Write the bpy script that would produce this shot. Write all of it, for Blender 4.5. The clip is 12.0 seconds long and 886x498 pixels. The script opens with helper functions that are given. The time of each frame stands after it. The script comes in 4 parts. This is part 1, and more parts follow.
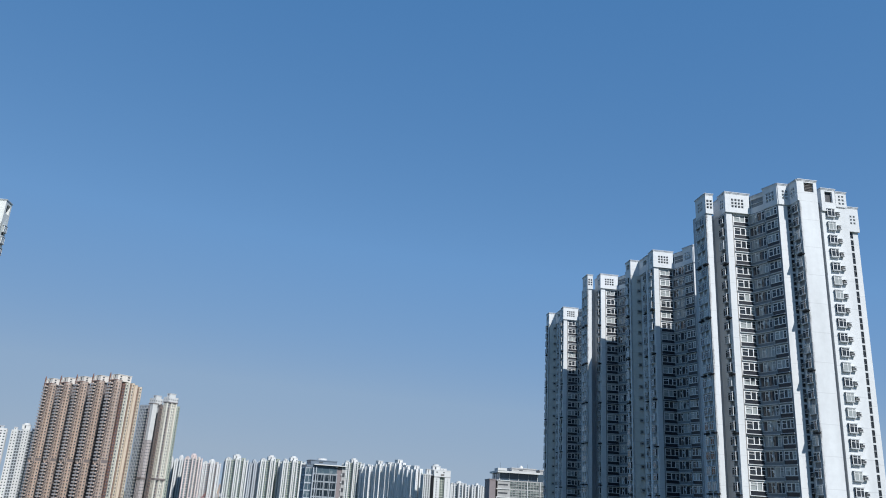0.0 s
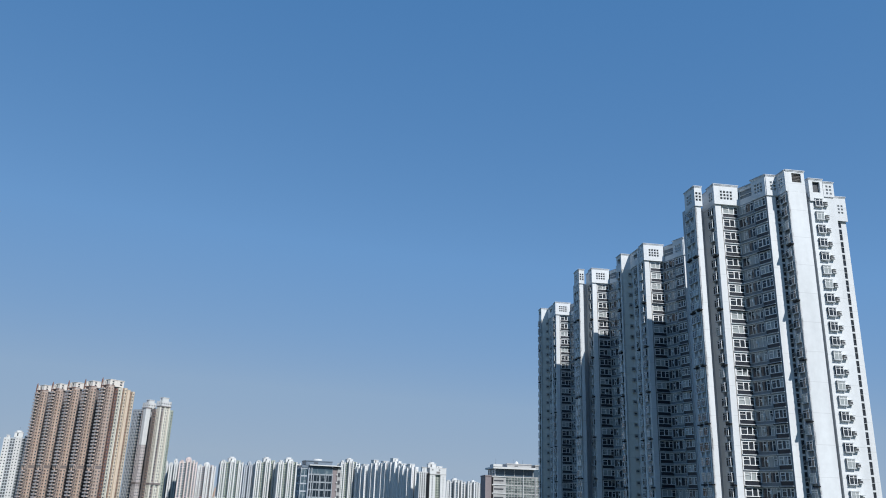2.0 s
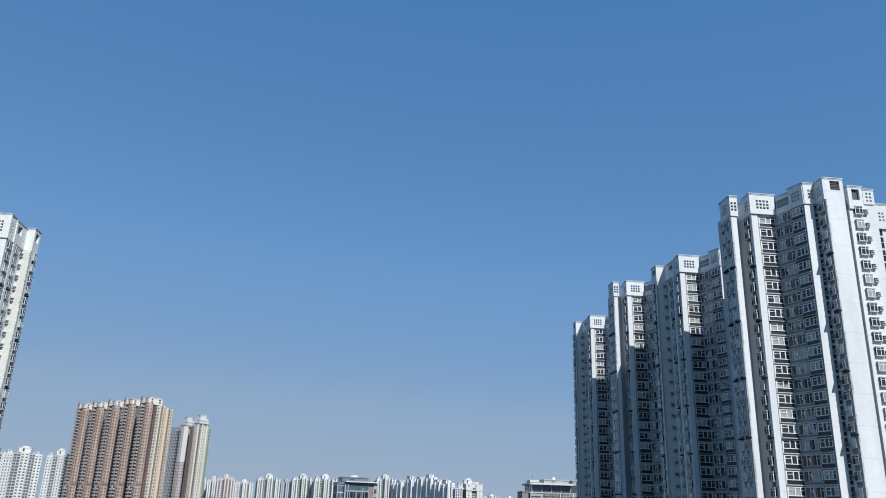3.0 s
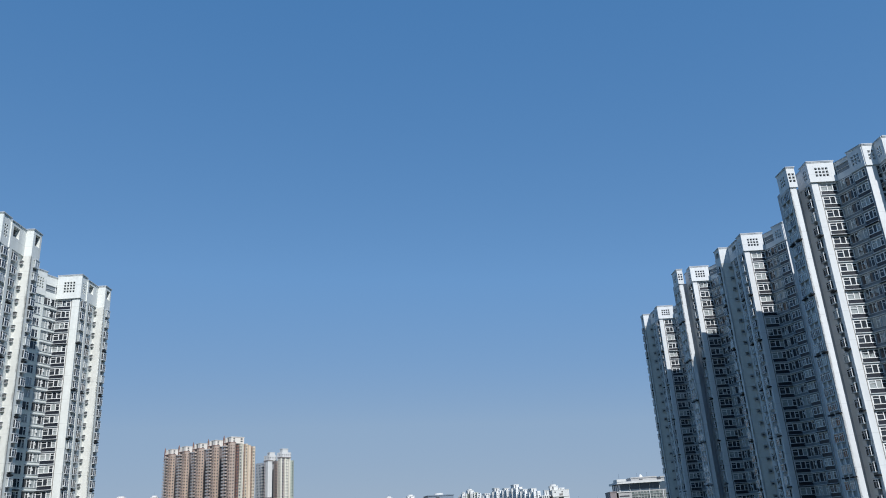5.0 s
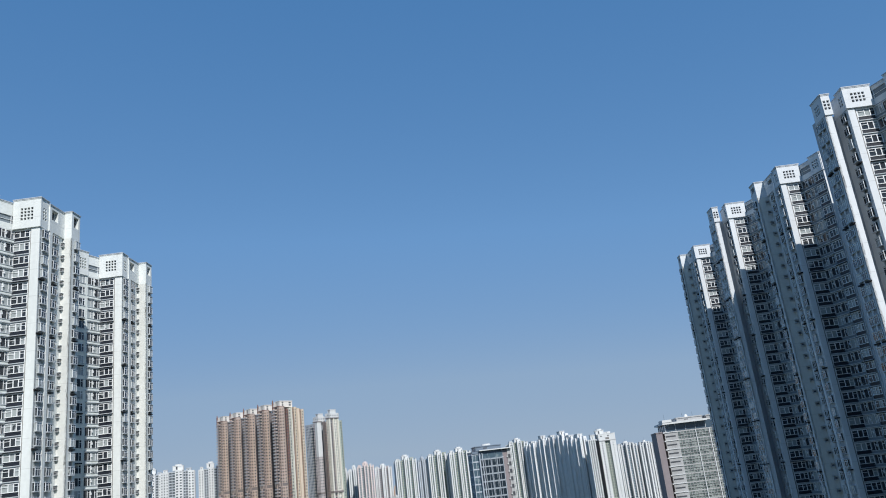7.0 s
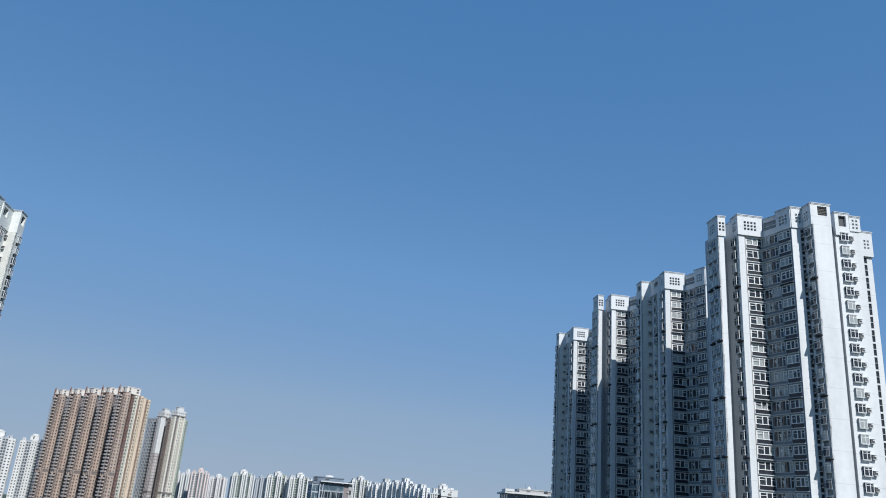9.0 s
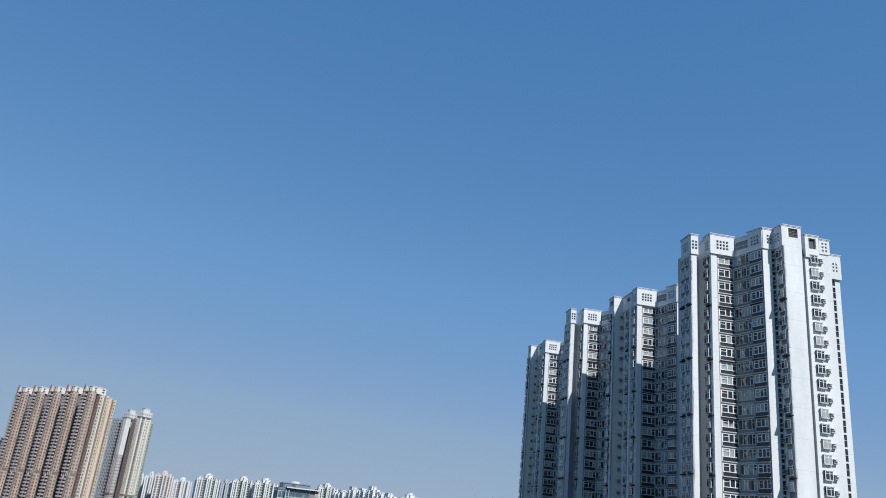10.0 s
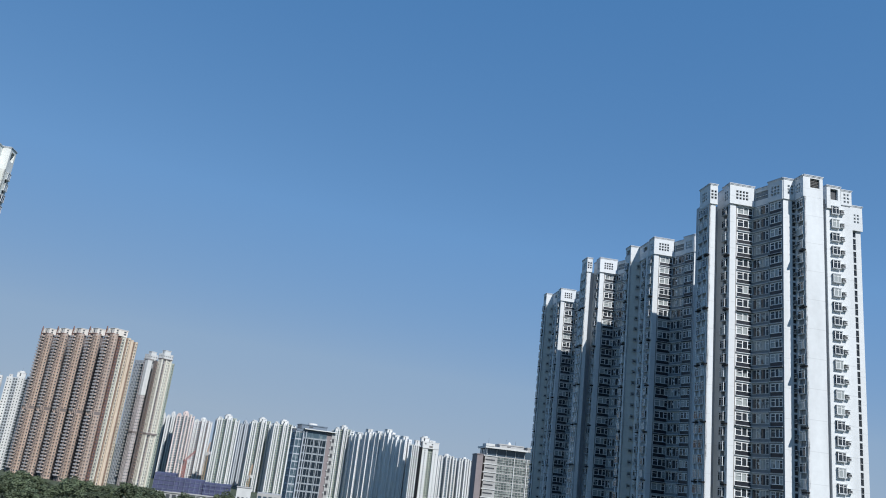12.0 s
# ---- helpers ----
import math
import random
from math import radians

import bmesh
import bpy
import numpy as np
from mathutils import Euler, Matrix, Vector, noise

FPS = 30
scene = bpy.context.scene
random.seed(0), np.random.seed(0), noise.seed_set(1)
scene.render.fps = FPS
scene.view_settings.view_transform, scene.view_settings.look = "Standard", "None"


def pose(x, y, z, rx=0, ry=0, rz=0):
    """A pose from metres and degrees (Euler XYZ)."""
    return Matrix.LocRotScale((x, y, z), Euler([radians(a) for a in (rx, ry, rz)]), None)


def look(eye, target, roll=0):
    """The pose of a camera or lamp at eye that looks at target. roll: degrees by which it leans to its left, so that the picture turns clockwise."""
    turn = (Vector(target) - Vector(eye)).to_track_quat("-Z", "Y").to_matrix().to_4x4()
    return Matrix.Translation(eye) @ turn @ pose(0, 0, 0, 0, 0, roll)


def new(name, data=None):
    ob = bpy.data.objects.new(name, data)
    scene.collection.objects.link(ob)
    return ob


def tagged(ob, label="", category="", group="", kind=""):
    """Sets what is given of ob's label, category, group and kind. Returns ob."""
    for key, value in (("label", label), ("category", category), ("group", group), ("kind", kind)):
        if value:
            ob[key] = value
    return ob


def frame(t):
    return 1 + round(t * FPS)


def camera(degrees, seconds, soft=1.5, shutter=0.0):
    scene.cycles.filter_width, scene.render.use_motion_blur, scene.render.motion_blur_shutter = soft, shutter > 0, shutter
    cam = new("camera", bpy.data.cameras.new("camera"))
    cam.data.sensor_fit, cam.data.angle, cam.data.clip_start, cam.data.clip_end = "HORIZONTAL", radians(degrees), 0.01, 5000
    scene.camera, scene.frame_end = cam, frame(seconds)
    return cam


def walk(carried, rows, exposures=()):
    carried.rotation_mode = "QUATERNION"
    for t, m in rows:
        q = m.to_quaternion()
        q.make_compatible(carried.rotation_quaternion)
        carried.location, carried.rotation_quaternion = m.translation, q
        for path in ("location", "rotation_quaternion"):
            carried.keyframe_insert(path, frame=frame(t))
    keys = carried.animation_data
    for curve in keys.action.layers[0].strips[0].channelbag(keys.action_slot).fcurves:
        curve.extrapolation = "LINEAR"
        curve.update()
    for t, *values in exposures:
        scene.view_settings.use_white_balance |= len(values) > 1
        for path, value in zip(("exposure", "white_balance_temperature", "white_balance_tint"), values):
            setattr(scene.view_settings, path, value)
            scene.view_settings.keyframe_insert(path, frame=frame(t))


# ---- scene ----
EYE = 44.2
cam = camera(59.28, 12.0, soft=1.0)
PATH = [
    (0.0, pose(0, 0, EYE, 108.09, -3.27, -1.42)),
    (0.5, pose(0, 0, EYE, 109.23, -3.95, -1.43)),
    (1.0, pose(0, 0, EYE, 109.53, -2.90, -1.08)),
    (1.5, pose(0, 0, EYE, 108.50, -0.12, -0.87)),
    (2.0, pose(0, 0, EYE, 107.93, -1.92, -1.68)),
    (2.5, pose(0, 0, EYE, 107.77, -4.38, -1.85)),
    (3.0, pose(0, 0, EYE, 108.94, -1.81, 0.88)),
    (3.2, pose(0, 0, EYE, 109.49, -0.13, 2.40)),
    (4.8, pose(0, 0, EYE, 109.66, 3.57, 6.20)),
    (5.0, pose(0, 0, EYE, 109.91, 3.44, 7.09)),
    (5.5, pose(0, 0, EYE, 109.74, 5.26, 10.17)),
    (6.0, pose(0, 0, EYE, 107.71, 6.83, 11.42)),
    (6.5, pose(0, 0, EYE, 106.87, 6.93, 11.59)),
    (7.0, pose(0, 0, EYE, 106.92, 6.40, 10.59)),
    (7.5, pose(0, 0, EYE, 107.04, 3.64, 7.66)),
    (7.7, pose(0, 0, EYE, 107.04, 1.82, 6.14)),
    (9.3, pose(0, 0, EYE, 109.74, -5.00, -1.67)),
    (9.5, pose(0, 0, EYE, 109.85, -5.31, -2.01)),
    (10.0, pose(0, 0, EYE, 110.24, -5.68, -3.35)),
    (10.5, pose(0, 0, EYE, 109.91, -4.94, -4.61)),
    (11.0, pose(0, 0, EYE, 108.27, -5.57, -3.99)),
    (11.5, pose(0, 0, EYE, 106.86, -6.67, -2.81)),
    (12.0, pose(0, 0, EYE, 106.27, -6.60, -2.36)),
]
walk(cam, PATH)

# ---- world and sun ----
SUN_SIDE, SUN_UP = 29.0, 43.0
world = bpy.data.worlds.new("sky")
scene.world = world
world.use_nodes = True
nt = world.node_tree
sky = nt.nodes.new("ShaderNodeTexSky")
sky.sky_type, sky.sun_disc = "NISHITA", False
sky.sun_elevation, sky.sun_rotation = radians(SUN_UP), radians(180 - SUN_SIDE)
sky.altitude, sky.air_density, sky.dust_density, sky.ozone_density = 0, 0.7, 0.0, 3.0
split = nt.nodes.new("ShaderNodeSeparateColor")
nt.links.new(sky.outputs[0], split.inputs[0])
tenth = nt.nodes.new("ShaderNodeMath")
tenth.operation = "MULTIPLY"
tenth.inputs[1].default_value = 0.1
nt.links.new(split.outputs[1], tenth.inputs[0])
grade = nt.nodes.new("ShaderNodeValToRGB")
for _ in range(4):
    grade.color_ramp.elements.new(0.5)
SKY = ((0.07, (0.53, 1.66, 4.05)), (0.104, (0.69, 2.0, 4.45)), (0.226, (1.42, 3.08, 5.85)), (0.35, (1.95, 3.48, 5.85)), (0.50, (2.65, 3.95, 5.75)), (0.85, (3.2, 4.25, 5.6)))
for e, (at, colour) in zip(grade.color_ramp.elements, SKY):
    e.position, e.color = at, (*colour, 1)
nt.links.new(tenth.outputs[0], grade.inputs[0])
nt.links.new(grade.outputs[0], nt.nodes["Background"].inputs[0])
nt.nodes["Background"].inputs[1].default_value = 0.10
sun = new("sun", bpy.data.lights.new("sun", "SUN"))
sun.data.energy, sun.data.angle, sun.data.color = 4.8, radians(0.5), (1, 0.985, 0.96)
side, up = radians(SUN_SIDE), radians(SUN_UP)
sun.matrix_world = look(Vector((math.sin(side) * math.cos(up), -math.cos(side) * math.cos(up), math.sin(up))) * 300, (0, 0, 0))
scene.view_settings.exposure = 0.0


# ---- materials ----
def surface(name, colour, rough=0.7, stain=0.15, grain=0.08, size=6.0, streak=True, spread=0.0, bump=0.0, metal=0.0, joint=0.0):
    """Painted or rendered wall: two scales of mottling, rain streaks, optional spread from thing to thing and pour joints."""
    m = bpy.data.materials.new(name)
    m.use_nodes = True
    t = m.node_tree
    b = t.nodes["Principled BSDF"]
    b.inputs["Roughness"].default_value, b.inputs["Metallic"].default_value = rough, metal
    geo = t.nodes.new("ShaderNodeNewGeometry")
    squash = t.nodes.new("ShaderNodeMapping")
    squash.inputs["Scale"].default_value = (1, 1, 0.12) if streak else (1, 1, 1)
    t.links.new(geo.outputs["Position"], squash.inputs["Vector"])
    value = None
    for node_in, scale, amount in ((squash.outputs[0], 1.0 / size * 3, stain), (geo.outputs["Position"], 9.0 / size, grain)):
        n = t.nodes.new("ShaderNodeTexNoise")
        n.inputs["Scale"].default_value, n.inputs["Detail"].default_value = scale, 5
        t.links.new(node_in, n.inputs["Vector"])
        r = t.nodes.new("ShaderNodeMapRange")
        r.inputs["From Min"].default_value, r.inputs["From Max"].default_value = 0.3, 0.7
        r.inputs["To Min"].default_value, r.inputs["To Max"].default_value = 1 - amount, 1 + amount * 0.4
        t.links.new(n.outputs["Fac"], r.inputs["Value"])
        if value is None:
            value = r.outputs[0]
        else:
            mul = t.nodes.new("ShaderNodeMath")
            mul.operation = "MULTIPLY"
            t.links.new(value, mul.inputs[0])
            t.links.new(r.outputs[0], mul.inputs[1])
            value = mul.outputs[0]
    if spread:
        info = t.nodes.new("ShaderNodeObjectInfo")
        r = t.nodes.new("ShaderNodeMapRange")
        r.inputs["To Min"].default_value, r.inputs["To Max"].default_value = 1 - spread, 1 + spread
        t.links.new(info.outputs["Random"], r.inputs["Value"])
        mul = t.nodes.new("ShaderNodeMath")
        mul.operation = "MULTIPLY"
        t.links.new(value, mul.inputs[0])
        t.links.new(r.outputs[0], mul.inputs[1])
        value = mul.outputs[0]
    if joint:
        sep = t.nodes.new("ShaderNodeSeparateXYZ")
        t.links.new(geo.outputs["Position"], sep.inputs[0])
        mod = t.nodes.new("ShaderNodeMath")
        mod.operation = "PINGPONG"
        mod.inputs[1].default_value = joint / 2
        t.links.new(sep.outputs["Z"], mod.inputs[0])
        r = t.nodes.new("ShaderNodeMapRange")
        r.inputs["From Min"].default_value, r.inputs["From Max"].default_value = 0.03, 0.09
        r.inputs["To Min"].default_value, r.inputs["To Max"].default_value = 0.86, 1.0
        t.links.new(mod.outputs[0], r.inputs["Value"])
        mul = t.nodes.new("ShaderNodeMath")
        mul.operation = "MULTIPLY"
        t.links.new(value, mul.inputs[0])
        t.links.new(r.outputs[0], mul.inputs[1])
        value = mul.outputs[0]
    mix = t.nodes.new("ShaderNodeVectorMath")
    mix.operation = "SCALE"
    mix.inputs[0].default_value = colour
    t.links.new(value, mix.inputs["Scale"])
    t.links.new(mix.outputs[0], b.inputs["Base Color"])
    if bump:
        bp = t.nodes.new("ShaderNodeBump")
        bp.inputs["Strength"].default_value, bp.inputs["Distance"].default_value = bump, 0.05
        t.links.new(value, bp.inputs["Height"])
        t.links.new(bp.outputs[0], b.inputs["Normal"])
    return m


def glazing(name, dark, pale, share, rough=0.06, island=False):
    """Window glass over a dim room; a share of the panes has pale curtains behind."""
    m = bpy.data.materials.new(name)
    m.use_nodes = True
    t = m.node_tree
    b = t.nodes["Principled BSDF"]
    b.inputs["Roughness"].default_value = rough
    b.inputs["IOR"].default_value = 1.5
    rnd = t.nodes.new("ShaderNodeNewGeometry").outputs["Random Per Island"]
    if not island:
        both = t.nodes.new("ShaderNodeMath")
        both.operation = "MULTIPLY_ADD"
        both.inputs[1].default_value = 7.31
        t.links.new(t.nodes.new("ShaderNodeObjectInfo").outputs["Random"], both.inputs[0])
        t.links.new(rnd, both.inputs[2])
        part_of = t.nodes.new("ShaderNodeMath")
        part_of.operation = "FRACT"
        t.links.new(both.outputs[0], part_of.inputs[0])
        rnd = part_of.outputs[0]
    geo = t.nodes.new("ShaderNodeNewGeometry")
    n = t.nodes.new("ShaderNodeTexNoise")
    n.inputs["Scale"].default_value = 0.9 if not island else 0.35
    t.links.new(geo.outputs["Position"], n.inputs["Vector"])
    add = t.nodes.new("ShaderNodeMath")
    add.operation = "MULTIPLY_ADD"
    add.inputs[1].default_value = 0.55
    t.links.new(n.outputs["Fac"], add.inputs[0])
    t.links.new(rnd, add.inputs[2])
    ramp = t.nodes.new("ShaderNodeValToRGB")
    ramp.color_ramp.elements[0].position, ramp.color_ramp.elements[0].color = 1.22 - share, (*dark, 1)
    ramp.color_ramp.elements[1].position, ramp.color_ramp.elements[1].color = min(1.0, 1.32 - share), (*pale, 1)
    t.links.new(add.outputs[0], ramp.inputs[0])
    t.links.new(ramp.outputs[0], b.inputs["Base Color"])
    return m


WHITE = surface("white_wall_paint", (0.675, 0.70, 0.715), 0.75, 0.10, 0.05, 8, joint=5.6)
# Same estate white; the faintly green cast of its light is put into the colour.
IVORY = surface("cast_tinted_white_paint", (0.70, 0.725, 0.70), 0.75, 0.12, 0.06, 8, joint=5.6)
SPANDREL = surface("slate_grey_spandrel", (0.27, 0.29, 0.305), 0.7, 0.2, 0.1, 3)
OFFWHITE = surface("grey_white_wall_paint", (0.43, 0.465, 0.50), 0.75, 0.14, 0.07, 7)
# One recess tile in two tones: sun put into the pale, shade into the dark.
SUNLITTILE = surface("sunlit_pale_green_tile", (0.66, 0.695, 0.66), 0.7, 0.16, 0.08, 5)
SHADEDTILE = surface("shaded_grey_green_tile", (0.20, 0.235, 0.26), 0.7, 0.16, 0.08, 5)
BEIGE = surface("weathered_blade_paint", (0.65, 0.655, 0.615), 0.78, 0.14, 0.07, 9, joint=5.6)
FRAME = surface("white_aluminium", (0.80, 0.81, 0.81), 0.45, 0.05, 0.03, 3, False, 0.05)
SILL = surface("sill_paint", (0.50, 0.53, 0.55), 0.7, 0.2, 0.08, 3, True, 0.06)
DARK = surface("navy_spandrel_panel", (0.018, 0.021, 0.030), 0.35, 0.2, 0.1, 3, False, 0.2)
BLACK = surface("black_ledge_paint", (0.010, 0.012, 0.016), 0.95, 0.2, 0.1, 3, False, 0.2)
CAP = surface("blue_grey_coping", (0.45, 0.49, 0.54), 0.6, 0.15, 0.08, 4)
# Near-black for grilles, and for sheets that paint the shade inside openings.
SHADE = surface("grille_and_opening_shade", (0.055, 0.06, 0.07), 0.6, 0.15, 0.1, 2, False)
GREYWALL = surface("service_slot_grey", (0.22, 0.21, 0.20), 0.8, 0.2, 0.1, 4)
AC = surface("air_conditioner_casing", (0.30, 0.30, 0.29), 0.6, 0.2, 0.1, 1, False, 0.25)
PANE = glazing("window_glass", (0.032, 0.038, 0.046), (0.33, 0.36, 0.36), 0.28)
STAIRGLASS = glazing("stair_glass", (0.028, 0.032, 0.038), (0.12, 0.13, 0.13), 0.2)
# Distant panes: dark tone raised so the colour carries the haze.
HAZEGLASS = glazing("hazed_far_window_glass", (0.105, 0.12, 0.13), (0.26, 0.26, 0.25), 0.16, 0.12, True)


# ---- mesh helpers ----
class Build:
    """Collects boxes and prisms of several materials and makes one mesh of them."""

    def __init__(self):
        self.v, self.f, self.m, self.mats = [], [], [], []

    def slot(self, mat):
        if mat not in self.mats:
            self.mats.append(mat)
        return self.mats.index(mat)

    def box(self, x0, x1, y0, y1, z0, z1, mat, frame_m=None):
        k, s = len(self.v), self.slot(mat)
        pts = [(x, y, z) for z in (z0, z1) for y in (y0, y1) for x in (x0, x1)]
        if frame_m is not None:
            pts = [tuple(frame_m @ Vector(p)) for p in pts]
        self.v += pts
        for q in ((0, 2, 3, 1), (4, 5, 7, 6), (0, 1, 5, 4), (2, 6, 7, 3), (0, 4, 6, 2), (1, 3, 7, 5)):
            self.f.append(tuple(k + i for i in q))
            self.m.append(s)

    def lattice(self, xs, zs, is_open, y0, y1, mat, frame_m=None):
        """One connected plate over the grid xs by zs; the cells for which is_open(i, k) holds are holes."""
        base, nx, nz, s = len(self.v), len(xs), len(zs), self.slot(mat)
        pts = [(x, y, z) for y in (y0, y1) for z in zs for x in xs]
        self.v += pts if frame_m is None else [tuple(frame_m @ Vector(p)) for p in pts]

        def at(i, k, back):
            return base + back * nx * nz + k * nx + i

        def solid(i, k):
            return 0 <= i < nx - 1 and 0 <= k < nz - 1 and not is_open(i, k)

        for i in range(nx - 1):
            for k in range(nz - 1):
                if not solid(i, k):
                    continue
                quads = [(at(i, k, 0), at(i + 1, k, 0), at(i + 1, k + 1, 0), at(i, k + 1, 0)), (at(i, k + 1, 1), at(i + 1, k + 1, 1), at(i + 1, k, 1), at(i, k, 1))]
                for di, dk, p, q in ((-1, 0, (i, k + 1), (i, k)), (1, 0, (i + 1, k), (i + 1, k + 1)), (0, -1, (i, k), (i + 1, k)), (0, 1, (i + 1, k + 1), (i, k + 1))):
                    if not solid(i + di, k + dk):
                        quads.append((at(*q, 0), at(*p, 0), at(*p, 1), at(*q, 1)))
                self.f += quads
                self.m += [s] * len(quads)

    def prism(self, poly, z0, z1, mat, top=None):
        """poly runs counter-clockwise seen from above; top: its outline at z1."""
        k, n, s = len(self.v), len(poly), self.slot(mat)
        self.v += [(x, y, z0) for x, y in poly] + [(x, y, z1) for x, y in (top or poly)]
        self.f.append(tuple(k + i for i in reversed(range(n))))
        self.f.append(tuple(k + n + i for i in range(n)))
        self.m += [s, s]
        for i in range(n):
            j = (i + 1) % n
            self.f.append((k + i, k + j, k + n + j, k + n + i))
            self.m.append(s)

    def tube(self, a, b, r0, r1, mat, n=8):
        a, b = Vector(a), Vector(b)
        q = (b - a).to_track_quat("Z", "Y").to_matrix()
        k, s = len(self.v), self.slot(mat)
        for p, r in ((a, r0), (b, r1)):
            self.v += [tuple(p + q @ Vector((r * math.cos(2 * math.pi * i / n), r * math.sin(2 * math.pi * i / n), 0))) for i in range(n)]
        for i in range(n):
            j = (i + 1) % n
            self.f.append((k + i, k + j, k + n + j, k + n + i))
            self.m.append(s)
        self.f += [tuple(k + i for i in reversed(range(n))), tuple(k + n + i for i in range(n))]
        self.m += [s, s]

    def join(self, other, m):
        k = len(self.v)
        self.v += [tuple(m @ Vector(p)) for p in other.v]
        slots = [self.slot(mat) for mat in other.mats]
        self.f += [tuple(k + i for i in q) for q in other.f]
        self.m += [slots[i] for i in other.m]

    def mesh(self, name):
        me = bpy.data.meshes.new(name)
        me.from_pydata(self.v, [], self.f)
        for mat in self.mats:
            me.materials.append(mat)
        me.polygons.foreach_set("material_index", self.m)
        me.update()
        return me


def child(name, data, parent, m=None, label="", kind=""):
    ob = new(name, data)
    ob.parent = parent
    if m is not None:
        ob.matrix_local = m
    return tagged(ob, label, kind=kind)


def thing(name, m, label, category, group=""):
    ob = new(name)
    ob.matrix_world = m
    return tagged(ob, label, category, group)


def polar(azimuth, distance):
    """A place by compass angle from the viewing axis (to the right) and distance from the eye."""
    return distance * math.sin(radians(azimuth)), distance * math.cos(radians(azimuth))


# ---- window units of the white estate; y = 0 is the wall face, -y outside, x = 0 the middle, z = 0 the floor ----
H = 2.8


def unit(frame_b, pane_b, name, **more):
    """The frame and the parts that sit in it: pane, sill, panel."""
    parts = {"pane": pane_b, **more}
    return frame_b, frame_b.mesh(name), {k: (b, b.mesh(name + "_" + k)) for k, b in parts.items()}


def bank_window(w=1.72, name="bank_window"):
    """Wide living-room window: three lights with a transom, dark panel below, thin white ledge."""
    f, p, sl, pn = Build(), Build(), Build(), Build()
    a, c = -0.2 * w, 0.42 * w
    xs = [-w, -w + 0.13, a - 0.08, a + 0.08, c - 0.08, c + 0.08, w - 0.13, w]
    f.lattice(xs, [0.98, 1.10, 1.98, 2.06, 2.48, 2.62], lambda i, k: i % 2 and (k in (1, 3) or (k == 2 and i == 3)), 0.02, 0.30, FRAME)
    pn.box(-w, w, 0.12, 0.34, 0.22, 0.98, DARK)
    sl.box(-w - 0.08, w + 0.08, -0.22, 0.30, 0.04, 0.20, SILL)
    for x0, x1 in ((-w + 0.11, a - 0.06), (a + 0.06, c - 0.06), (c + 0.06, w - 0.11)):
        p.box(x0, x1, 0.14, 0.18, 1.10, 2.48, PANE)
    return unit(f, p, name, sill=sl, panel=pn)


def pair_window():
    """Two-light window with a small fanlight and a sill."""
    f, p, sl, pn = Build(), Build(), Build(), Build()
    w = 1.0
    sl.box(-w - 0.04, w + 0.04, -0.12, 0.28, 0.66, 0.76, SILL)
    f.lattice([-w, -w + 0.1, 0.17, 0.27, w - 0.1, w], [0.76, 1.98, 2.05, 2.54, 2.64], lambda i, k: i % 2 and k < 3 and not (k == 1 and i == 3), 0.02, 0.26, FRAME)
    for x0, x1 in ((-w + 0.1, 0.17), (0.27, w - 0.1)):
        p.box(x0, x1, 0.10, 0.13, 0.76, 2.54, PANE)
    return unit(f, p, "pair_window", sill=sl)


def bay_window(w=0.82, out=0.55):
    """Projecting box window with glass on three sides, white slab above and sill below."""
    f, p, sl, pn = Build(), Build(), Build(), Build()
    pn.box(-w - 0.06, w + 0.06, -out - 0.06, 0.1, 2.30, 2.44, SILL)
    sl.box(-w - 0.04, w + 0.04, -out - 0.04, 0.1, 0.62, 0.82, SILL)
    f.lattice([-w, -w + 0.1, 0.05, 0.15, w - 0.1, w], [0.82, 1.86, 1.93, 2.22, 2.30], lambda i, k: i % 2 and k in (0, 2), -out, -out + 0.09, FRAME)
    p.box(-w + 0.06, w - 0.06, -out + 0.03, 0.08, 0.82, 2.30, PANE)
    return unit(f, p, "bay_window", sill=sl, hood=pn)


def slot_window():
    """Tall narrow stair light in two halves."""
    f, p, sl, pn = Build(), Build(), Build(), Build()
    f.lattice([-0.54, -0.46, 0.46, 0.54], [0.1, 0.2, 1.42, 1.52, 2.62, 2.72], lambda i, k: i == 1 and k in (1, 3), 0.0, 0.26, SILL)
    for z0, z1 in ((0.2, 1.42), (1.52, 2.62)):
        p.box(-0.46, 0.46, 0.16, 0.19, z0, z1, STAIRGLASS)
    return unit(f, p, "slot_window")


def cooler_mesh():
    """Window air conditioner on a small concrete ledge."""
    b = Build()
    b.box(-0.42, 0.42, -0.62, 0.05, 0.00, 0.09, SILL)
    b.box(-0.33, 0.33, -0.50, 0.05, 0.12, 0.56, AC)
    b.box(-0.27, 0.27, -0.515, -0.495, 0.18, 0.50, SHADE)
    b.box(-0.42, 0.42, -0.60, 0.05, 0.78, 0.86, SILL)
    return b


UNITS = {"bank": bank_window(), "pair": pair_window(), "bay": bay_window(0.86, 0.46), "side": bay_window(0.82, 0.2), "wide": bay_window(0.80, 0.5), "flush": bay_window(0.95, 0.22), "mid": bank_window(1.4, "mid_window"), "slot": slot_window()}
GAPS = {"bank": (0.2, 2.62, 1.72), "pair": (0.70, 2.64, 1.0), "mid": (0.2, 2.62, 1.4), "side": (0.72, 2.38, 0.74), "flush": (0.72, 2.38, 0.86), "bay": (0.72, 2.38, 0.74), "wide": (0.72, 2.38, 0.72), "slot": (0.1, 2.72, 0.54)}
COOLER = cooler_mesh()
COOLER_MESH = COOLER.mesh("air_conditioner")
VENT = Build()
VENT.box(-0.11, 0.11, -0.26, 0.0, 0.0, 0.42, FRAME)
